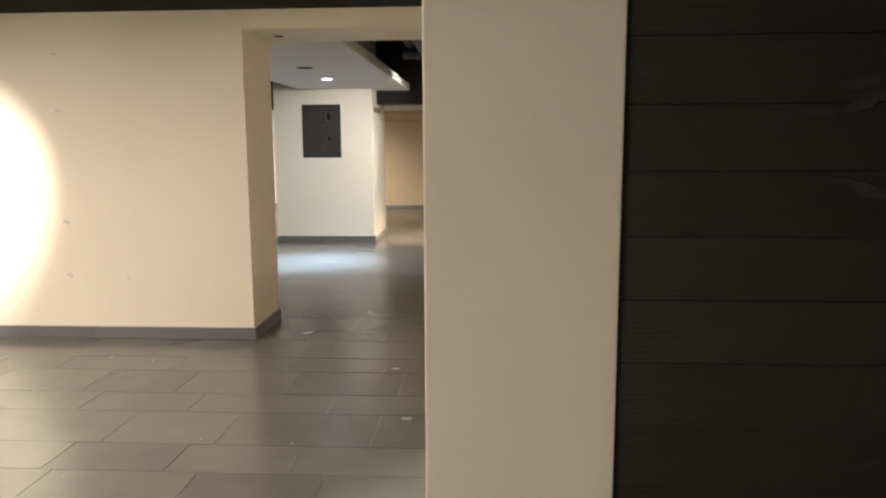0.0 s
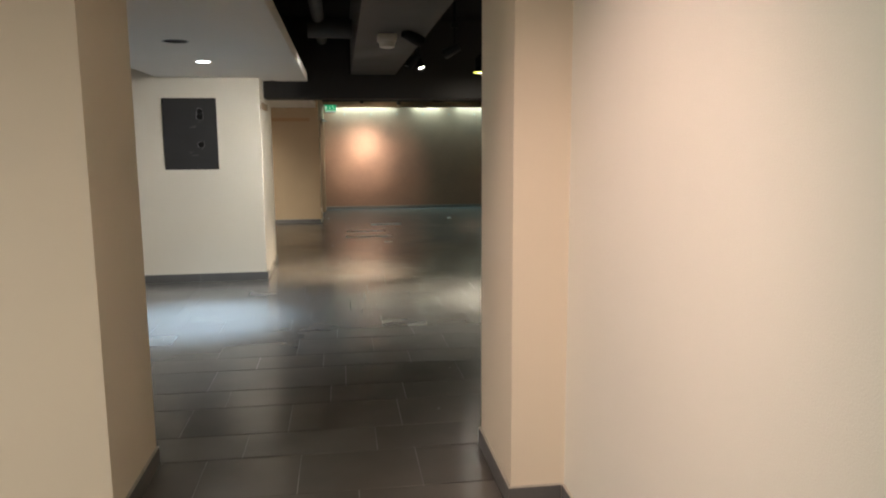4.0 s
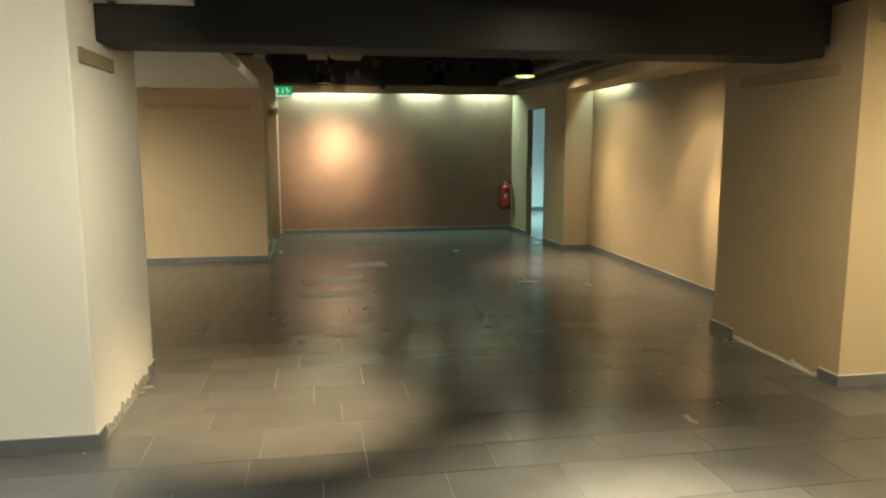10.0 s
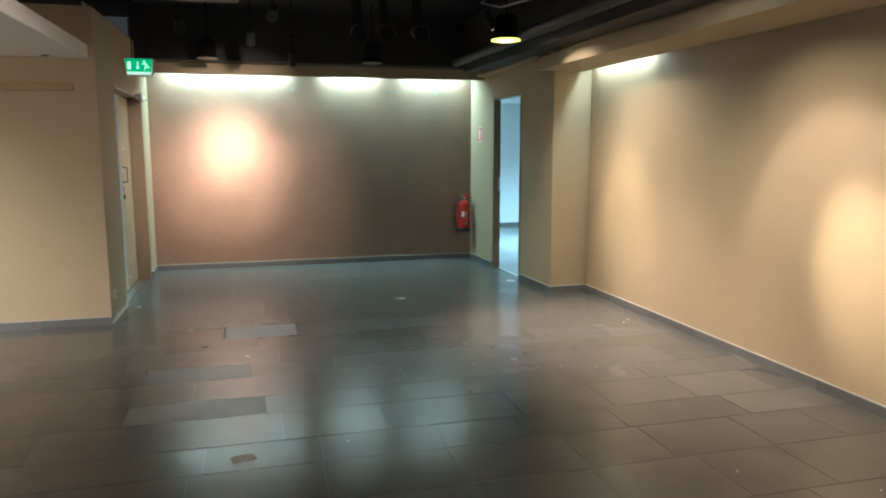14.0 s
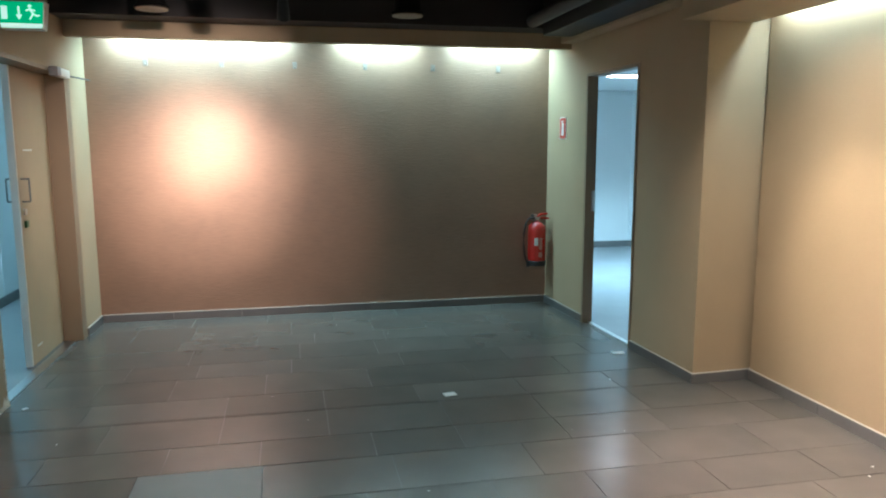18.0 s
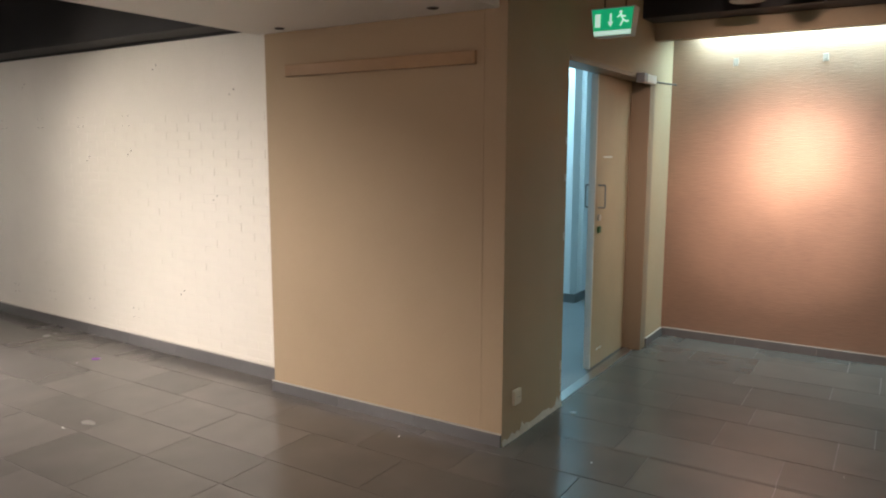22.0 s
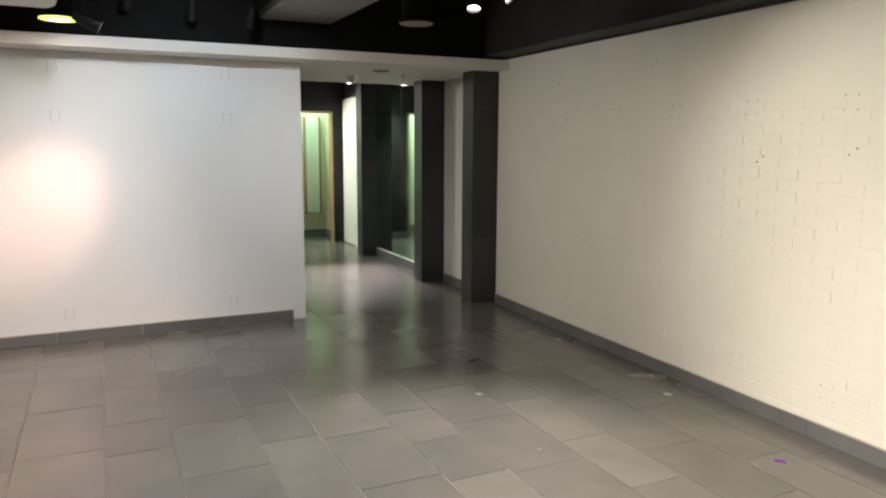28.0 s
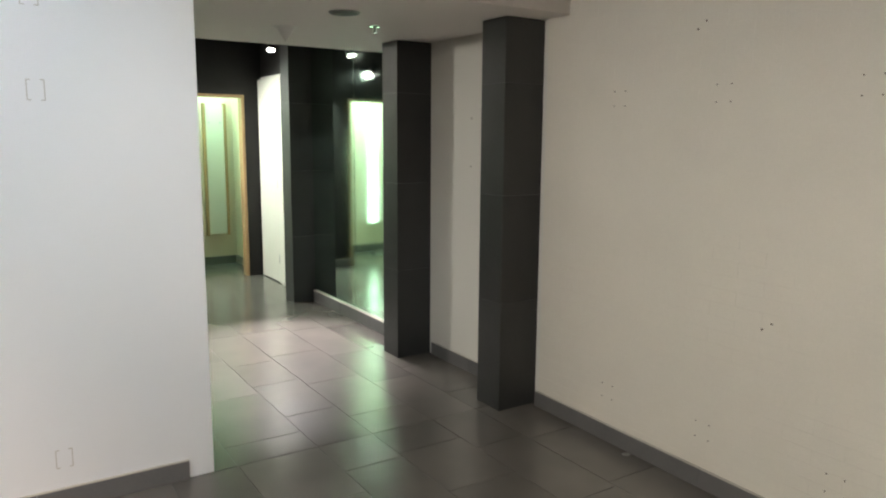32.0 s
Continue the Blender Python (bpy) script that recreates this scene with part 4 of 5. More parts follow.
scar_thing(-1.225, 1, 16.24, 16.97, 3, "ragged white plaster where the skirting came off", 0.055).matrix_basis = ALCOVE_LEFT
scar_thing(-1.68, 1, 10.46, 11.45, 4, "broken grey plaster at the foot of the column", 0.085, M_BROKEN)
scar_thing(2.62, -1, 10.72, 11.72, 5, "broken white plaster at the foot of the pilaster", 0.04)
r = random.Random(9)
for k in range(9):
    z = 0.03 + k * 0.045 + r.uniform(0, 0.02) if k < 6 else (1.0, 1.34, 1.55)[k - 6]
    bm = bmesh.new()
    box(bm, -1.226, -1.2235, 16.955 - r.uniform(0.0, 0.02), 16.971, z, z + r.uniform(0.02, 0.05), bevel=0.0008)
    tagged(part("chipped_edge", bm, M_PLASTER), "chipped plaster along the bare door edge", "plaster", group="chips of the door edge", kind="structure").matrix_basis = ALCOVE_LEFT

# hooks along the back wall
for k in range(6):
    x = -0.71 + 0.602 * k
    hk = thing("picture_hook", "small pale metal picture hook on the papered wall", "hook", x, 18.97, 2.15, group="hooks on the back wall")
    bm = bmesh.new()
    box(bm, x - 0.018, x + 0.018, 18.962, 18.97, 2.145, 2.2, bevel=0.002)
    part("plate", bm, M_HOOK, hk)
    bm = bmesh.new()
    tube(bm, [(x, 18.965, 2.165), (x, 18.95, 2.15), (x, 18.945, 2.165)], 0.003, 6)
    part("prong", bm, M_HOOK, hk)

# ---- black plank wall beside the partition ----
pw = thing("plank_wall", "black stained horizontal planks beside the partition", "wall", kind="structure")
bm = bmesh.new()
box(bm, 0.19, 2.6, 1.01, 1.255, 0, 2.75)
part("backing", bm, M_PLANK, pw)
r = random.Random(21)
z = 0.0
while z < 2.74:
    h = min(0.105, 2.75 - z)
    x = 0.192
    while x < 2.6:
        w = min(r.uniform(1.2, 2.0), 2.6 - x)
        bm = bmesh.new()
        box(bm, x, x + w - 0.002, 0.985 + r.uniform(-0.003, 0.003), 1.012, z + 0.0003, z + h - 0.0003, bevel=0.001)
        part("plank", bm, M_PLANK, pw)
        x += w
    z += h

# chalky smears rubbed across the planks
r = random.Random(5)
for k in range(13):
    x, z, w, t = r.uniform(0.24, 0.75), r.uniform(0.75, 1.72), r.uniform(0.015, 0.05), r.uniform(-0.5, 0.5)
    bm = bmesh.new()
    ring = [bm.verts.new((x + w * c * math.cos(t) - 0.3 * w * n * math.sin(t), 0.9815, z + w * c * math.sin(t) + 0.3 * w * n * math.cos(t)))
            for c, n in ((math.cos(a * math.pi / 7) * r.uniform(0.6, 1.1), math.sin(a * math.pi / 7) * r.uniform(0.5, 1.1)) for a in range(14))]
    bm.faces.new(ring)
    part("smear", bm, M_SMEAR, pw)

# ---- passage ----
mi = thing("wall_mirror", "tall frameless mirror in two panes between stone pillars", "mirror")
for x0, x1 in ((-11.199, -10.332), (-10.328, -9.441)):
    bm = bmesh.new()
    box(bm, x0, x1, 16.448, 16.46, 0.1, 2.3, bevel=0.0015)
    part("pane", bm, M_MIRROR, mi)
wd = thing("white_door", "white panel door folded against the short wall", "door", -12.2, 16.47, 0)
bm = bmesh.new()
box(bm, -12.68, -12.11, 16.452, 16.492, 0.01, 2.12, bevel=0.003)
part("panel", bm, M_WHITE, wd)
bm = bmesh.new()
box(bm, -12.10, -11.97, 16.44, 16.5, 0, 2.12, bevel=0.003)
part("post", bm, M_WHITE, wd)
for zz in (0.22, 1.0, 1.7):
    bm = bmesh.new()
    cyl(bm, (-12.105, 16.444, zz), (-12.105, 16.444, zz + 0.09), 0.011, seg=8)
    part("hinge", bm, M_METAL, wd)
for name, y0, y1 in (("door_3", 15.68, 16.31), ("door_4", 14.72, 15.36)):
    tr = thing(name, "orange wooden lining of a changing room doorway", "door frame", -12.76, (y0 + y1) / 2, 0, kind="structure")
    for b in ((y1 - 0.03, y1, 0, 1.96), (y0, y0 + 0.03, 0, 1.96), (y0 + 0.03, y1 - 0.03, 1.93, 1.96)):
        part("lining", box(bmesh.new(), -12.83, -12.705, *b, bevel=0.002), M_WOOD, tr)
bd = thing("wall_board", "white board with pale wooden edges on the changing room wall", "board", -13.6, 16.24, 0.35)
bm = bmesh.new()
box(bm, -13.65, -13.60, 16.13, 16.34, 0.37, 1.88, bevel=0.003)
part("board", bm, M_WHITE, bd)
bm = bmesh.new()
box(bm, -13.65, -13.585, 16.10, 16.13, 0.35, 1.90, bevel=0.002)
part("edge", bm, M_WOOD, bd)
bm = bmesh.new()
box(bm, -13.65, -13.585, 16.34, 16.37, 0.35, 1.90, bevel=0.002)
part("edge", bm, M_WOOD, bd)
for y in (16.17, 16.30):
    bm = bmesh.new()
    disc(bm, -13.598, y, 1.68, 0.012, 0.006, "x")
    part("screw", bm, M_METAL, bd)

tl = thing("tube_lamp", "upright greenish tube lamp on the changing room wall", "lamp", -13.63, 14.6, 0.35)
bm = bmesh.new()
box(bm, -13.65, -13.625, 14.56, 14.64, 0.35, 1.87, bevel=0.003)
part("batten", bm, M_PLASTIC, tl)
bm = bmesh.new()
cyl(bm, (-13.605, 14.6, 0.38), (-13.605, 14.6, 1.84), 0.018, seg=12)
part("tube", bm, M_GREENTUBE, tl, smooth=True)

# passage soffit fittings
sp = thing("sprinkler", "chrome fire sprinkler under the passage soffit", "sprinkler", -8.79, 15.84, 2.13)
bm = bmesh.new()
lathe(bm, [(0.03, 0.0), (0.032, 0.004), (0.02, 0.01)], (-8.79, 15.84, 2.150))
part("rosette", bm, M_METAL, sp, smooth=True)
bm = bmesh.new()
cyl(bm, (-8.79, 15.84, 2.16), (-8.79, 15.84, 2.125), 0.008, seg=8)
box(bm, -8.81, -8.77, 15.835, 15.845, 2.118, 2.123)
part("head", bm, M_METAL, sp)
vt = thing("round_vent", "round grey vent in the passage soffit", "vent", -8.47, 15.50, 2.165)
bm = bmesh.new()
lathe(bm, [(0.04, -0.006), (0.075, -0.008), (0.082, 0.0), (0.082, 0.003)], (-8.47, 15.50, 2.160))
part("ring", bm, M_GREY, vt, smooth=True)
bm = bmesh.new()
disc(bm, -8.47, 15.50, 2.154, 0.068, 0.004, "z")
part("grille", bm, M_PANEL, vt)
sd = thing("smoke_detector", "white conical detector under the passage soffit", "detector", -9.12, 15.43, 2.12)
bm = bmesh.new()
lathe(bm, [(0.006, -0.085), (0.012, -0.07), (0.05, -0.012), (0.075, 0.0)], (-9.12, 15.43, 2.160))
part("cone", bm, M_PLASTIC, sd, smooth=True)

# main room detector under the boxed beam
dt = thing("smoke_detector", "white square smoke detector under the boxed beam", "detector", -0.46, 7.6, 2.21)
bm = bmesh.new()
box(bm, -0.53, -0.39, 7.53, 7.67, 2.255, 2.31, bevel=0.012)
part("base", bm, M_PLASTIC, dt, smooth=True)
bm = bmesh.new()
lathe(bm, [(0.03, 0.0), (0.055, 0.008), (0.062, 0.05)], (-0.46, 7.6, 2.21))
part("sensor", bm, M_PLASTIC, dt, smooth=True)

# ---- ceiling equipment ----
ac = thing("air_conditioner", "white ceiling air conditioner with a dark louvre", "air conditioner", -6.85, 12.3, 2.27)
bm = bmesh.new()
box(bm, -7.1, -6.6, 11.6, 12.965, 2.275, 2.47, bevel=0.06)
part("casing", bm, M_PLASTIC, ac, smooth=True)
bm = bmesh.new()
box(bm, -6.606, -6.595, 11.75, 12.80, 2.345, 2.42, bevel=0.002)
part("louvre_opening", bm, M_PANEL, ac)
for k in range(3):
    bm = bmesh.new()
    box(bm, -6.602, -6.588, 11.76, 12.79, 2.357 + k * 0.024, 2.362 + k * 0.024)
    part("slat", bm, M_GREY, ac)
for y in (11.7, 12.88):
    bm = bmesh.new()
    cyl(bm, (-6.85, y, 2.46), (-6.85, y, TOP), 0.006, seg=8)
    part("hanger_rod", bm, M_METAL, ac)



def duct_panel(label, x0, x1, y0, y1, z, joints):
    """A flat sheet-metal duct with dark flanks, hung under the ceiling."""
    root = thing("air_duct", label, "air duct", (x0 + x1) / 2, (y0 + y1) / 2, z, group="flat air ducts")
    cuts = [x0, *joints, x1]
    for u, v in zip(cuts, cuts[1:]):
        bm = bmesh.new()
        box(bm, u + 0.004, v - 0.004, y0 + 0.012, y1 - 0.012, z, z + 0.03, bevel=0.004)
        part("duct_section", bm, M_DUCTGREY, root)
    for y in (y0, y1 - 0.03):
        bm = bmesh.new()
        box(bm, x0, x1, y, y + 0.03, z + 0.012, z + 0.06, bevel=0.004)
        part("side_rail", bm, M_DUCT, root)
    for x in (x0 + 0.4, (x0 + x1) / 2, x1 - 0.4):
        for y in (y0 + 0.06, y1 - 0.06):
            bm = bmesh.new()
            cyl(bm, (x, y, z + 0.02), (x, y, TOP), 0.006, seg=8)
            part("hanger_rod", bm, M_BLACKMETAL, root)


duct_panel("flat grey sheet-metal air duct under the black ceiling", -7.95, -4.55, 14.3, 14.88, 2.45, (-6.3,))
duct_panel("shorter flat grey air duct hung beside the longer one", -6.0, -4.6, 13.30, 14.0, 2.50, ())


def pipe_run(name, label, points, r, material, group=""):
    bm = bmesh.new()
    tube(bm, points, r, 12)
    return tagged(part(name, bm, material, smooth=True), label, "pipe", group)


for y in (13.28, 13.45):
    pipe_run("drain_pipe", "pale plastic pipe elbow under the ceiling", [(-8.17, y, 2.62), (-7.7, y, 2.62), (-7.6, y, 2.62), (-7.55, y, 2.66), (-7.54, y, 2.75), (-7.54, y, TOP)], 0.035, M_PIPE, "pale pipes")
pipe_run("ceiling_pipe", "black painted pipe along the ceiling", [(-8.17, 13.9, 2.72), (-3.0, 13.9, 2.72)], 0.03, M_DUCT, "ceiling pipes")
pipe_run("ceiling_pipe", "black painted pipe along the ceiling", [(-8.17, 13.6, 2.75), (-3.0, 13.6, 2.75)], 0.02, M_DUCT, "ceiling pipes")
pipe_run("ceiling_pipe", "black painted pipe along the ceiling", [(2.36, 5.6, 2.47), (2.36, 18.2, 2.47)], 0.05, M_DUCT, "ceiling pipes")
pipe_run("ceiling_pipe", "black painted pipe along the ceiling", [(-1.0, 5.6, 2.7), (-1.0, 10.78, 2.7)], 0.06, M_DUCT, "ceiling pipes")
pipe_run("ceiling_pipe", "black painted pipe across the ceiling", [(-1.1, 9.3, 2.6), (-0.68, 9.3, 2.6)], 0.09, M_DUCT, "ceiling pipes")
pipe_run("cable", "thin white cable slung between lamps", [(1.75, 15.0, 2.62), (1.62, 14.95, 2.52), (1.72, 14.8, 2.47), (1.95, 14.4, 2.50), (2.0, 13.9, 2.47), (1.98, 13.6, 2.44)], 0.006, M_PIPE)
pipe_run("cable", "thin pale cable along the ceiling edge", [(1.9, 14.3, 2.49), (2.15, 14.9, 2.62), (2.3, 15.3, 2.7)], 0.005, M_PIPE)

for x0, x1, y0, y1, z in ((-0.02, 0.015, 5.9, 10.7, 2.62), (-6.6, -4.2, 14.96, 14.995, 2.5), (-0.7, 2.3, 14.5, 14.535, 2.66), (-6.3, -6.265, 11.6, 14.2, 2.66)):
    tk = thing("lamp_track", "black lamp track under the ceiling", "lamp track", (x0 + x1) / 2, (y0 + y1) / 2, z, group="lamp tracks")
    bm = bmesh.new()
    box(bm, x0, x1, y0, y1, z, z + 0.03, bevel=0.003)
    part("rail", bm, M_BLACKMETAL, tk)
    for t in (0.1, 0.9):
        bm = bmesh.new()
        px, py = (x0 + (x1 - x0) * t, (y0 + y1) / 2) if x1 - x0 > y1 - y0 else ((x0 + x1) / 2, y0 + (y1 - y0) * t)
        cyl(bm, (px, py, z + 0.03), (px, py, TOP), 0.006, seg=8)
        part("hanger_rod", bm, M_BLACKMETAL, tk)

pl = thing("ceiling_panel", "dusty brown flat panel hung under the black ceiling", "panel", -0.35, 14.4, 2.40)
bm = bmesh.new()
box(bm, -0.64, -0.08, 14.06, 14.75, 2.40, 2.43, bevel=0.004)
part("board", bm, M_BOARD, pl)
for x, y in ((-0.6, 14.1), (-0.12, 14.1), (-0.6, 14.7), (-0.12, 14.7)):
    bm = bmesh.new()
    cyl(bm, (x, y, 2.43), (x, y, TOP), 0.006, seg=8)
    part("hanger_rod", bm, M_BLACKMETAL, pl)
for x, y in ((0.98, 16.6), (1.22, 16.5), (1.55, 16.5)):
    nz = thing("round_nozzle", "black round air nozzle under the ceiling", "air nozzle", x, y, 2.5, group="air nozzles")
    bm = bmesh.new()
    cyl(bm, (x, y, 2.52), (x + 0.02, y + 0.35, 2.60), 0.075, 0.06, 18, cap=False)
    part("collar", bm, M_DUCT, nz, smooth=True)
    bm = bmesh.new()
    cyl(bm, (x + 0.002, y + 0.03, 2.527), (x + 0.003, y + 0.04, 2.529), 0.07, seg=18)
    part("mouth", bm, M_VOID, nz)
    bm = bmesh.new()
    cyl(bm, (x + 0.02, y + 0.33, 2.6), (x + 0.02, y + 0.33, TOP), 0.05, seg=14)
    part("branch", bm, M_CEIL, nz)
track_spot(-0.04, 10.42, 2.39, -0.3, 9.9, 1.2, lit=False)
track_spot(-0.56, 16.2, 2.45, -0.56, 18.8, 1.0, lit=False)
track_spot(0.0, 16.8, 2.45, 0.0, 18.8, 1.2, lit=False)
track_spot(0.42, 17.6, 2.36, 0.42, 18.8, 1.2, lit=False)
track_spot(-7.82, 14.2, 2.38, -8.1, 14.0, 1.2, lit=False)
track_spot(-8.0, 13.37, 2.47, -8.1, 13.2, 1.2, lit=False)
track_spot(-7.9, 13.8, 2.42, -8.1, 13.7, 1.2, lit=False)

# ---- marks and litter ----
def holes(name, label, points, axis, r=0.004, material=None):
    """A cluster of drilled holes, each a part of its own."""
    base = sum((Vector(p) for p in points), Vector()) / len(points)
    root = thing(name, label, "screw holes", group="screw holes")
    for p in points:
        bm = bmesh.new()
        disc(bm, *(Vector(p) - base), r, 0.003, axis, 8)
        part("screw_hole", bm, material or M_HOLE, root)
    root.matrix_basis = (BRICKS if "brick" in label else Matrix()) @ Matrix.Translation(base)
    return root


for x in (-7.475, -6.892, -6.296, -5.7, -5.1, -4.5):
    for z in (0.255, 1.715):
        holes("screw_holes", "drilled screw holes in the painted brick wall", [(x - 0.035, 16.4185, z - 0.03), (x + 0.035, 16.4185, z - 0.03), (x - 0.035, 16.4185, z + 0.04), (x + 0.035, 16.4185, z + 0.04)], "y", 0.003, M_HOLE)
for x, z in ((-6.6, 0.81), (-5.0, 1.45), (-4.45, 1.5), (-5.9, 2.05), (-4.1, 2.1), (-7.0, 2.02), (-3.5, 1.2), (-3.9, 0.5), (-3.3, 1.9)):
    holes("screw_holes", "drilled screw holes in the painted brick wall", [(x, 16.4185, z), (x - 0.04, 16.4185, z - 0.03)], "y", 0.0045)
for y in (12.855, 14.068):
    for z in (0.215, 1.70, 2.05):
        root = thing("bracket_marks", "faint grey bracket marks on the white wall", "wall mark", -8.169, y, z, group="bracket marks")
        for o, side in ((-0.03, 1), (0.03, -1)):
            bm = bmesh.new()
            box(bm, -8.1705, -8.1688, y + o - 0.002, y + o + 0.002, z - 0.04, z + 0.04)
            for e in (-0.04, 0.036):
                box(bm, -8.1705, -8.1688, min(y + o, y + o + side * 0.014), max(y + o, y + o + side * 0.014), z + e, z + e + 0.004)
            part("mark", bm, M_MARK, root)
for z in (0.465, 0.863, 1.667, 2.065):
    holes("screw_holes", "torn screw holes in the cream wall", [(-3.09, 4.894, z), (-3.11, 4.894, z + 0.008)], "y", 0.007 if z > 1 else 0.012, M_MARK)
holes("screw_holes", "torn screw hole in the cream wall", [(-2.66, 4.894, 0.45), (-2.665, 4.894, 0.465)], "y", 0.006, M_MARK)
holes("screw_holes", "drilled screw holes in the pale partition", [(0.0595, 3.0, 1.93), (0.0595, 2.94, 1.935), (0.0595, 3.0, 1.81), (0.0595, 2.94, 1.815)], "x", 0.004)
holes("screw_holes", "drilled screw holes in the pale passage wall", [(-8.75, 16.499, 1.35), (-8.45, 16.499, 1.35), (-8.75, 16.499, 1.65), (-8.45, 16.499, 1.65)], "y", 0.005)


def scrap(x, y, w, d, turn, material, label, category="paper scrap"):
    bm = bmesh.new()
    box(bm, -w / 2, w / 2, -d / 2, d / 2, 0.0005, 0.003, bevel=0.0005)
    for v in bm.verts:
        v.co.z += 0.004 * abs(v.co.x / w) if v.co.z > 0.001 else 0
    ob = part("paper_scrap", bm, material)
    ob.matrix_basis = pose(x, y, 0, 0, 0, turn)
    return tagged(ob, label, category)


scrap(1.34, 16.62, 0.075, 0.055, 10, M_PAPER, "small white paper scrap on the slate floor")
scrap(2.72, 17.22, 0.09, 0.05, -12, M_PAPER, "small white paper scrap beside the doorway")
scrap(-0.13, 13.2, 0.11, 0.07, 15, M_SCRAP, "pale torn paper scrap on the slate floor")
scrap(-1.1, 16.89, 0.03, 0.02, 40, M_PAPER, "tiny white paper scrap near the door")
scrap(-5.69, 16.33, 0.025, 0.012, 20, M_PAPER, "small white paper scrap beside the skirting")
scrap(-4.43, 16.02, 0.05, 0.032, 35, M_PURPLE, "small purple card scrap on the slate floor")
r = random.Random(31)
crumbs = bmesh.new()
for k in range(70):
    x, y = r.choice(((r.uniform(-3, 2.6), r.uniform(6, 11)), (r.uniform(-7, -2), r.uniform(12.5, 16.2)), (r.uniform(-1, 2.6), r.uniform(11, 18.5)), (r.uniform(-3, 0), r.uniform(1, 4.5))))
    s = r.uniform(0.0015, 0.0045)
    box(crumbs, x, x + s, y, y + s * r.uniform(0.6, 1.6), 0.0, s * 0.5)
for x, y in ((3.07, 15.24), (2.98, 15.16), (-3.35, 13.55), (-2.82, 13.76), (-2.38, 14.70), (-3.37, 15.16), (-1.75, 16.06), (1.15, 18.12), (-0.77, 16.31)):
    box(crumbs, x, x + 0.007, y, y + 0.006, 0.0, 0.003)
tagged(part("plaster_crumbs", crumbs, M_PAPER), "white plaster crumbs scattered on the slate floor", "crumbs", kind="stuff")
# ---- painted brick wall ----
bw = thing("wall_brick", "white painted brick wall with drilled holes", "wall", kind="structure")
bm = bmesh.new()
box(bm, -8.02, -5.4, 16.4218, 16.6, 0, 2.25)
box(bm, -5.4, -2.87, 16.4226, 16.6, 0, 2.25)
part("mortar_bed", bm, M_BRICK, bw)
rnd = random.Random(11)
shared_brick = []
for k in range(6):
    tb = bmesh.new()
    box(tb, -0.123, 0.123, 0, 0.0045, -0.0272, 0.0272)
    for v in tb.verts:
        v.co += Vector((rnd.uniform(-0.0015, 0.0015), 0, rnd.uniform(-0.0015, 0.0015)))
    shared_brick.append(mesh_of(tb, "brick", M_BRICK))
rest = bmesh.new()
count = 0
for row in range(40):
    z = 0.030 + row * 0.0605
    if z > 2.24:
        break
    x = -8.02 + (0.125 if row % 2 else 0.0)
    while x < -2.87:
        a, b = max(x, -8.02), min(x + 0.25, -2.87)
        y = 16.42 + rnd.uniform(-0.0004, 0.0004) - ((0.0014 if z < 1.3 else 0.0006) if rnd.random() < 0.18 else 0)
        if b - a > 0.245 and a > -5.4 and z < 1.75 and rnd.random() < 0.8 and count < 300:
            ob = new("brick", rnd.choice(shared_brick))
            ob.location = ((a + b) / 2, y, z)
            ob.parent = bw
            count += 1
        elif b - a > 0.02:
            flat = a < -5.6 or z > 1.75 or rnd.random() < 0.3
            g, h = (0.0004, 0.0299) if flat else (0.002, 0.0272)
            box(rest, a + g, b - g, 16.4205 if flat else y, 16.4245, z - h, min(z + h, 2.25))
        x += 0.25
tagged(part("bricks", rest, M_BRICK, bw), "white painted bricks farther along", kind="stuff")
bw.matrix_basis = BRICKS
# ---- floor ----
# the courses: broad and narrow in turn, with a double narrow course under the beam
COURSES = [9.10 - 0.709 * k + d for k in range(18, -1, -1) for d in (0.0, 0.295)]
COURSES += [9.805, 10.09, 10.49, 10.805, 11.125, 11.54, 11.84, 12.24, 12.67, 13.07, 13.38, 13.78, 14.085, 14.475, 14.78, 15.18, 15.485, 15.85, 16.145, 16.54, 16.855, 17.25, 17.56, 17.95, 18.235, 18.64, 18.97]
# one joint of each course, and the tile lengths that follow it, in centimetres
LAID = {3.02: (-1.32, 75, 55), 3.43: (-0.87, 61, 56), 3.72: (-1.83, 65, 65.5, 56), 4.14: (-1.28, 61, 61), 4.43: (-1.09, 67, 56), 4.85: (-1.34, 56, 61), 5.14: (-1.05, 56, 56),
        6.55: (-1.68, 85.5, 76), 6.97: (-2.148, 72, 45, 61, 56), 7.27: (-2.30, 56.5, 56, 56), 7.68: (-2.145, 70, 56, 61), 7.98: (-1.835, 56.5, 76.5, 76.3, 75.7), 8.39: (-1.62, 50.5, 45, 56, 45.5, 45.8),
        8.69: (-1.55, 78.5, 85.3, 67.5, 68), 9.10: (-1.79, 61, 56, 45, 56, 56, 57), 9.40: (-1.225, 65, 56, 55.6, 67), 9.80: (-1.48, 56, 55.4, 61), 10.09: (-0.88, 51, 76, 61)}
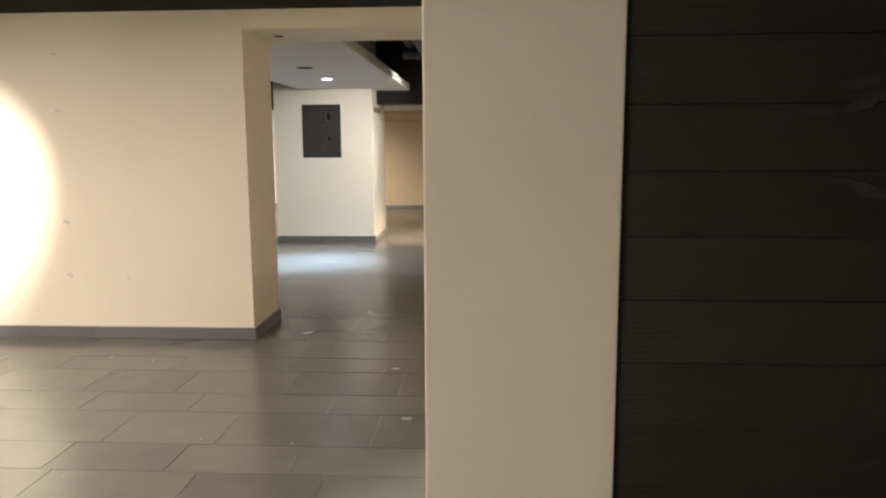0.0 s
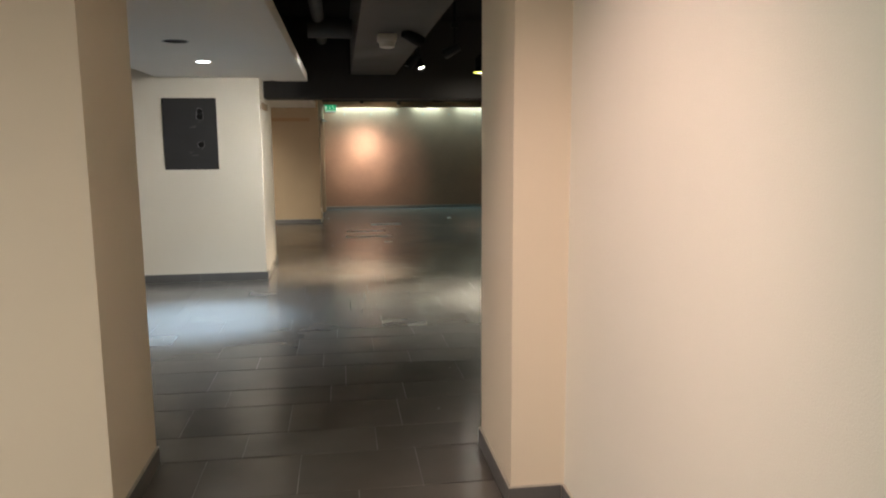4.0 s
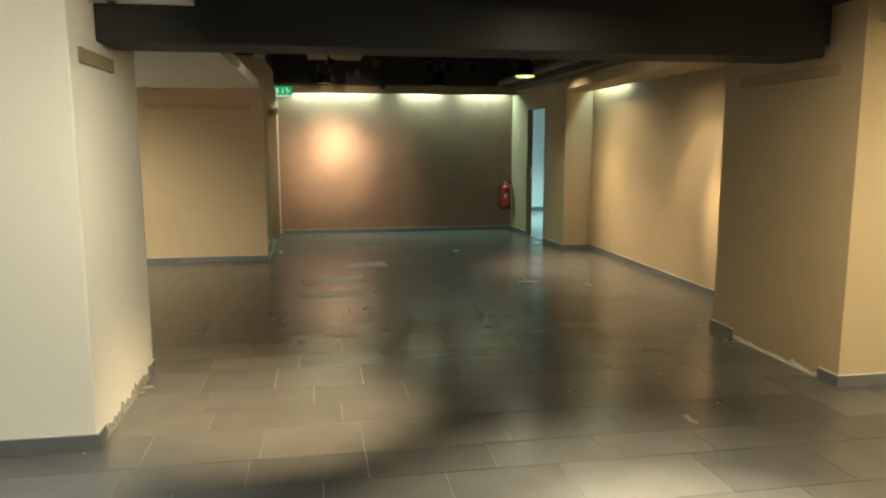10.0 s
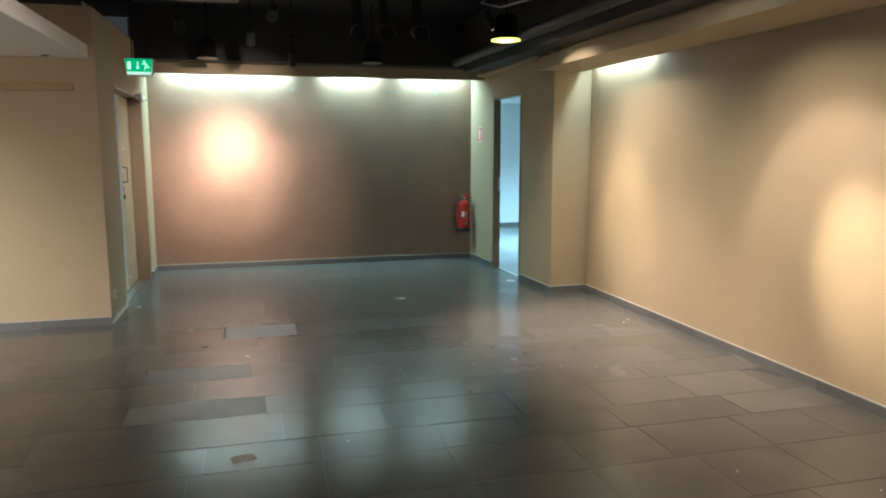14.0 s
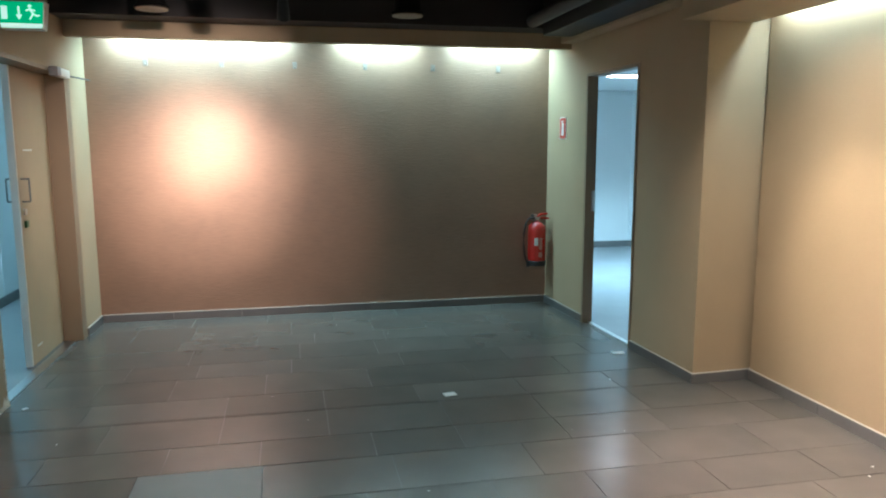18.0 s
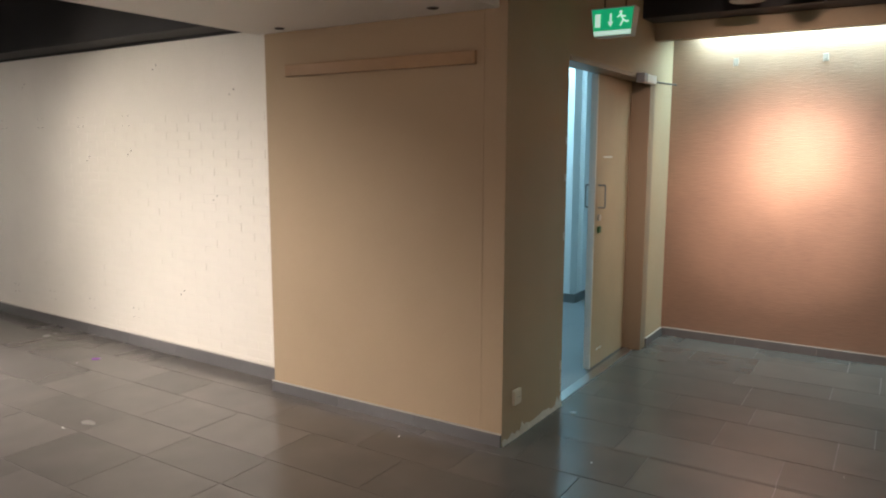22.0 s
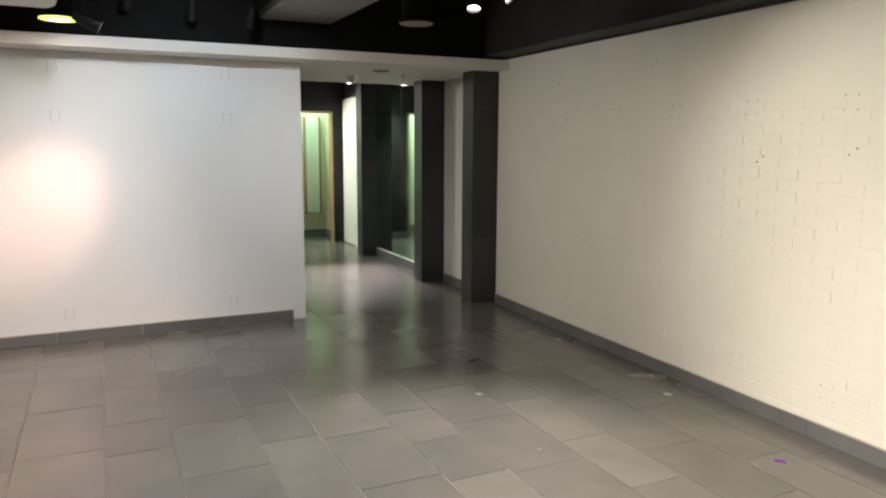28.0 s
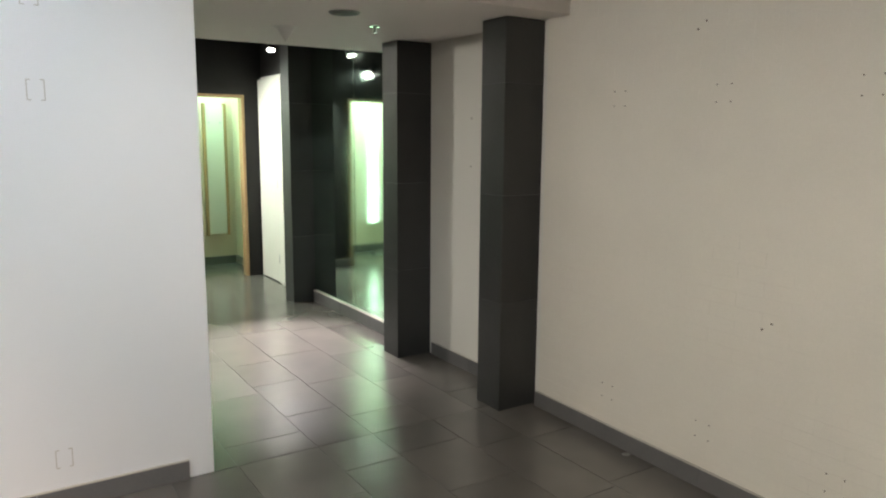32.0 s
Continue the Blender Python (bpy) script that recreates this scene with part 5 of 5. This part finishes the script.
LAID_NORTH = {10.49: (-1.175, 71, 56), 10.80: (-1.235, 61.5, 56, 61), 11.12: (-0.865, 55.5, 67), 11.54: (-1.315, 59, 58.5, 55), 11.84: (-1.09, 67, 76), 12.67: (-5.955, 61), 13.07: (-6.26, 42, 61), 13.38: (-6.10, 66),
              13.78: (-6.24, 56), 14.08: (-3.22, 65, 62), 14.47: (-5.79, 42.5, 45, 56), 14.78: (-5.507, 64.2, 61), 15.18: (-5.065, 55.5, 61), 15.48: (-0.95, 66, 56), 15.85: (-0.195, 44.5, 56), 16.14: (-0.55, 58.5, 56),
              16.54: (0.03, 56, 56, 66), 16.85: (0.24, 65.5, 66.2, 66), 17.56: (0.46, 56, 69, 56), 17.95: (0.14, 43.7, 55, 47.8)}


def floor_rows(y0, y1):
    for a, b in zip(COURSES, COURSES[1:]):
        if b > y0 + 0.004 and a < y1 - 0.004:
            yield max(a, y0), min(b, y1), a


fl = thing("floor", "dark slate tile floor in staggered courses with pale joints", "floor", kind="structure")
for paint, note, areas in ((M_GROUT, "", ((-14.0, 3.6, -3.2, 11.7), (-4.3, -1.45, 11.7, 19.1))),
                           (M_DARKGROUT, "darker joints", ((-1.45, 3.6, 11.7, 19.1), (-14.0, -6.45, 11.7, 19.1), (-6.45, -4.3, 15.6, 19.1), (-6.45, -4.3, 11.7, 13.9))),
                           # this area follows the pool of light that its joint colour imitates
                           (M_POOLGROUT, "pale joints, brightness of the light pool put into their colour", ((-6.45, -4.3, 13.9, 15.6),))):
    bm = bmesh.new()
    for x0, x1, y0, y1 in areas:
        box(bm, x0, x1, y0, y1, -0.1, -0.003)
    part("screed", bm, paint, fl, note)
rnd = random.Random(7)
far = bmesh.new()
near_count = 0
shared = {}
tiles = []
LENGTHS = (0.45, 0.56, 0.56, 0.61, 0.66, 0.76)
for (ax0, ax1, ay0, ay1) in ((-6.0, 2.6, -3.0, 4.895), (-1.73, -0.15, 4.895, 5.545), (-8.17, 3.31, 5.545, 16.52), (-1.22, 2.9, 16.52, 18.97), (-13.65, -8.17, 12.8, 16.6)):
    for y0, y1, course in floor_rows(ay0, ay1):
        start, *lengths = next((v for k, v in (*LAID.items(), *LAID_NORTH.items()) if abs(k - course) < 0.03), (rnd.uniform(-0.6, 0.0),))
        joints = [start]
        for length in lengths:
            joints.append(joints[-1] + length / 100)
        while joints[0] > ax0:
            joints.insert(0, joints[0] - rnd.choice(LENGTHS))
        while joints[-1] < ax1:
            joints.append(joints[-1] + rnd.choice(LENGTHS))
        for p, q in zip(joints, joints[1:]):
            a, b = max(p, ax0), min(q, ax1)
            if b - a > 0.02:
                tiles.append((a, b, y0, y1))
gap = 0.0021
# points in three tiles whose paleness paints in the reflected back wall spot
GLINTS = ((-0.28, 15.68), (-0.14, 14.53), (-0.19, 13.81))
for a, b, c, d in tiles:
    mx, my = (a + b) / 2, (c + d) / 2
    near = (-2.4 < mx < 1.6 and 7.2 < my < 10.2) or (-6.6 < mx < -3.2 and 13.2 < my < 16.0) or (-1.0 < mx < 2.2 and 15.6 < my < 18.0)
    dulled = any(a < wx < b and c < wy < d for wx, wy in GLINTS)
    key = (round(b - a, 3), round(d - c, 3), dulled)
    if dulled or near and near_count < 300:
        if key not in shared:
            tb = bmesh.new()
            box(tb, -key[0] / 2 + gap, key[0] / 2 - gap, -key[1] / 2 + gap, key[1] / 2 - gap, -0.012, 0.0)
            shared[key] = mesh_of(tb, "floor_tile", M_TILEGLINT if dulled else M_TILE)
        ob = new("floor_tile", shared[key])
        ob.location = (mx, my, rnd.uniform(-0.0003, 0.0))
        ob.rotation_euler = (rnd.uniform(-0.002, 0.002), rnd.uniform(-0.0014, 0.0014), 0)
        ob.parent = fl
        near_count += 1
    else:
        z = rnd.uniform(-0.0003, 0.0)
        u, w = rnd.uniform(-0.0003, 0.0003), rnd.uniform(-0.0003, 0.0003)
        v = [far.verts.new(p) for p in ((a + gap, c + gap, z - u - w), (b - gap, c + gap, z + u - w), (b - gap, d - gap, z + u + w), (a + gap, d - gap, z - u + w), (a + gap, c + gap, -0.012), (b - gap, c + gap, -0.012), (b - gap, d - gap, -0.012), (a + gap, d - gap, -0.012))]
        for f in ((0, 1, 2, 3), (4, 5, 1, 0), (5, 6, 2, 1), (6, 7, 3, 2), (7, 4, 0, 3)):
            far.faces.new([v[i] for i in f])
tagged(part("floor_tiles", far, M_TILEFAR, fl), "dark slate floor tiles farther off", kind="stuff")
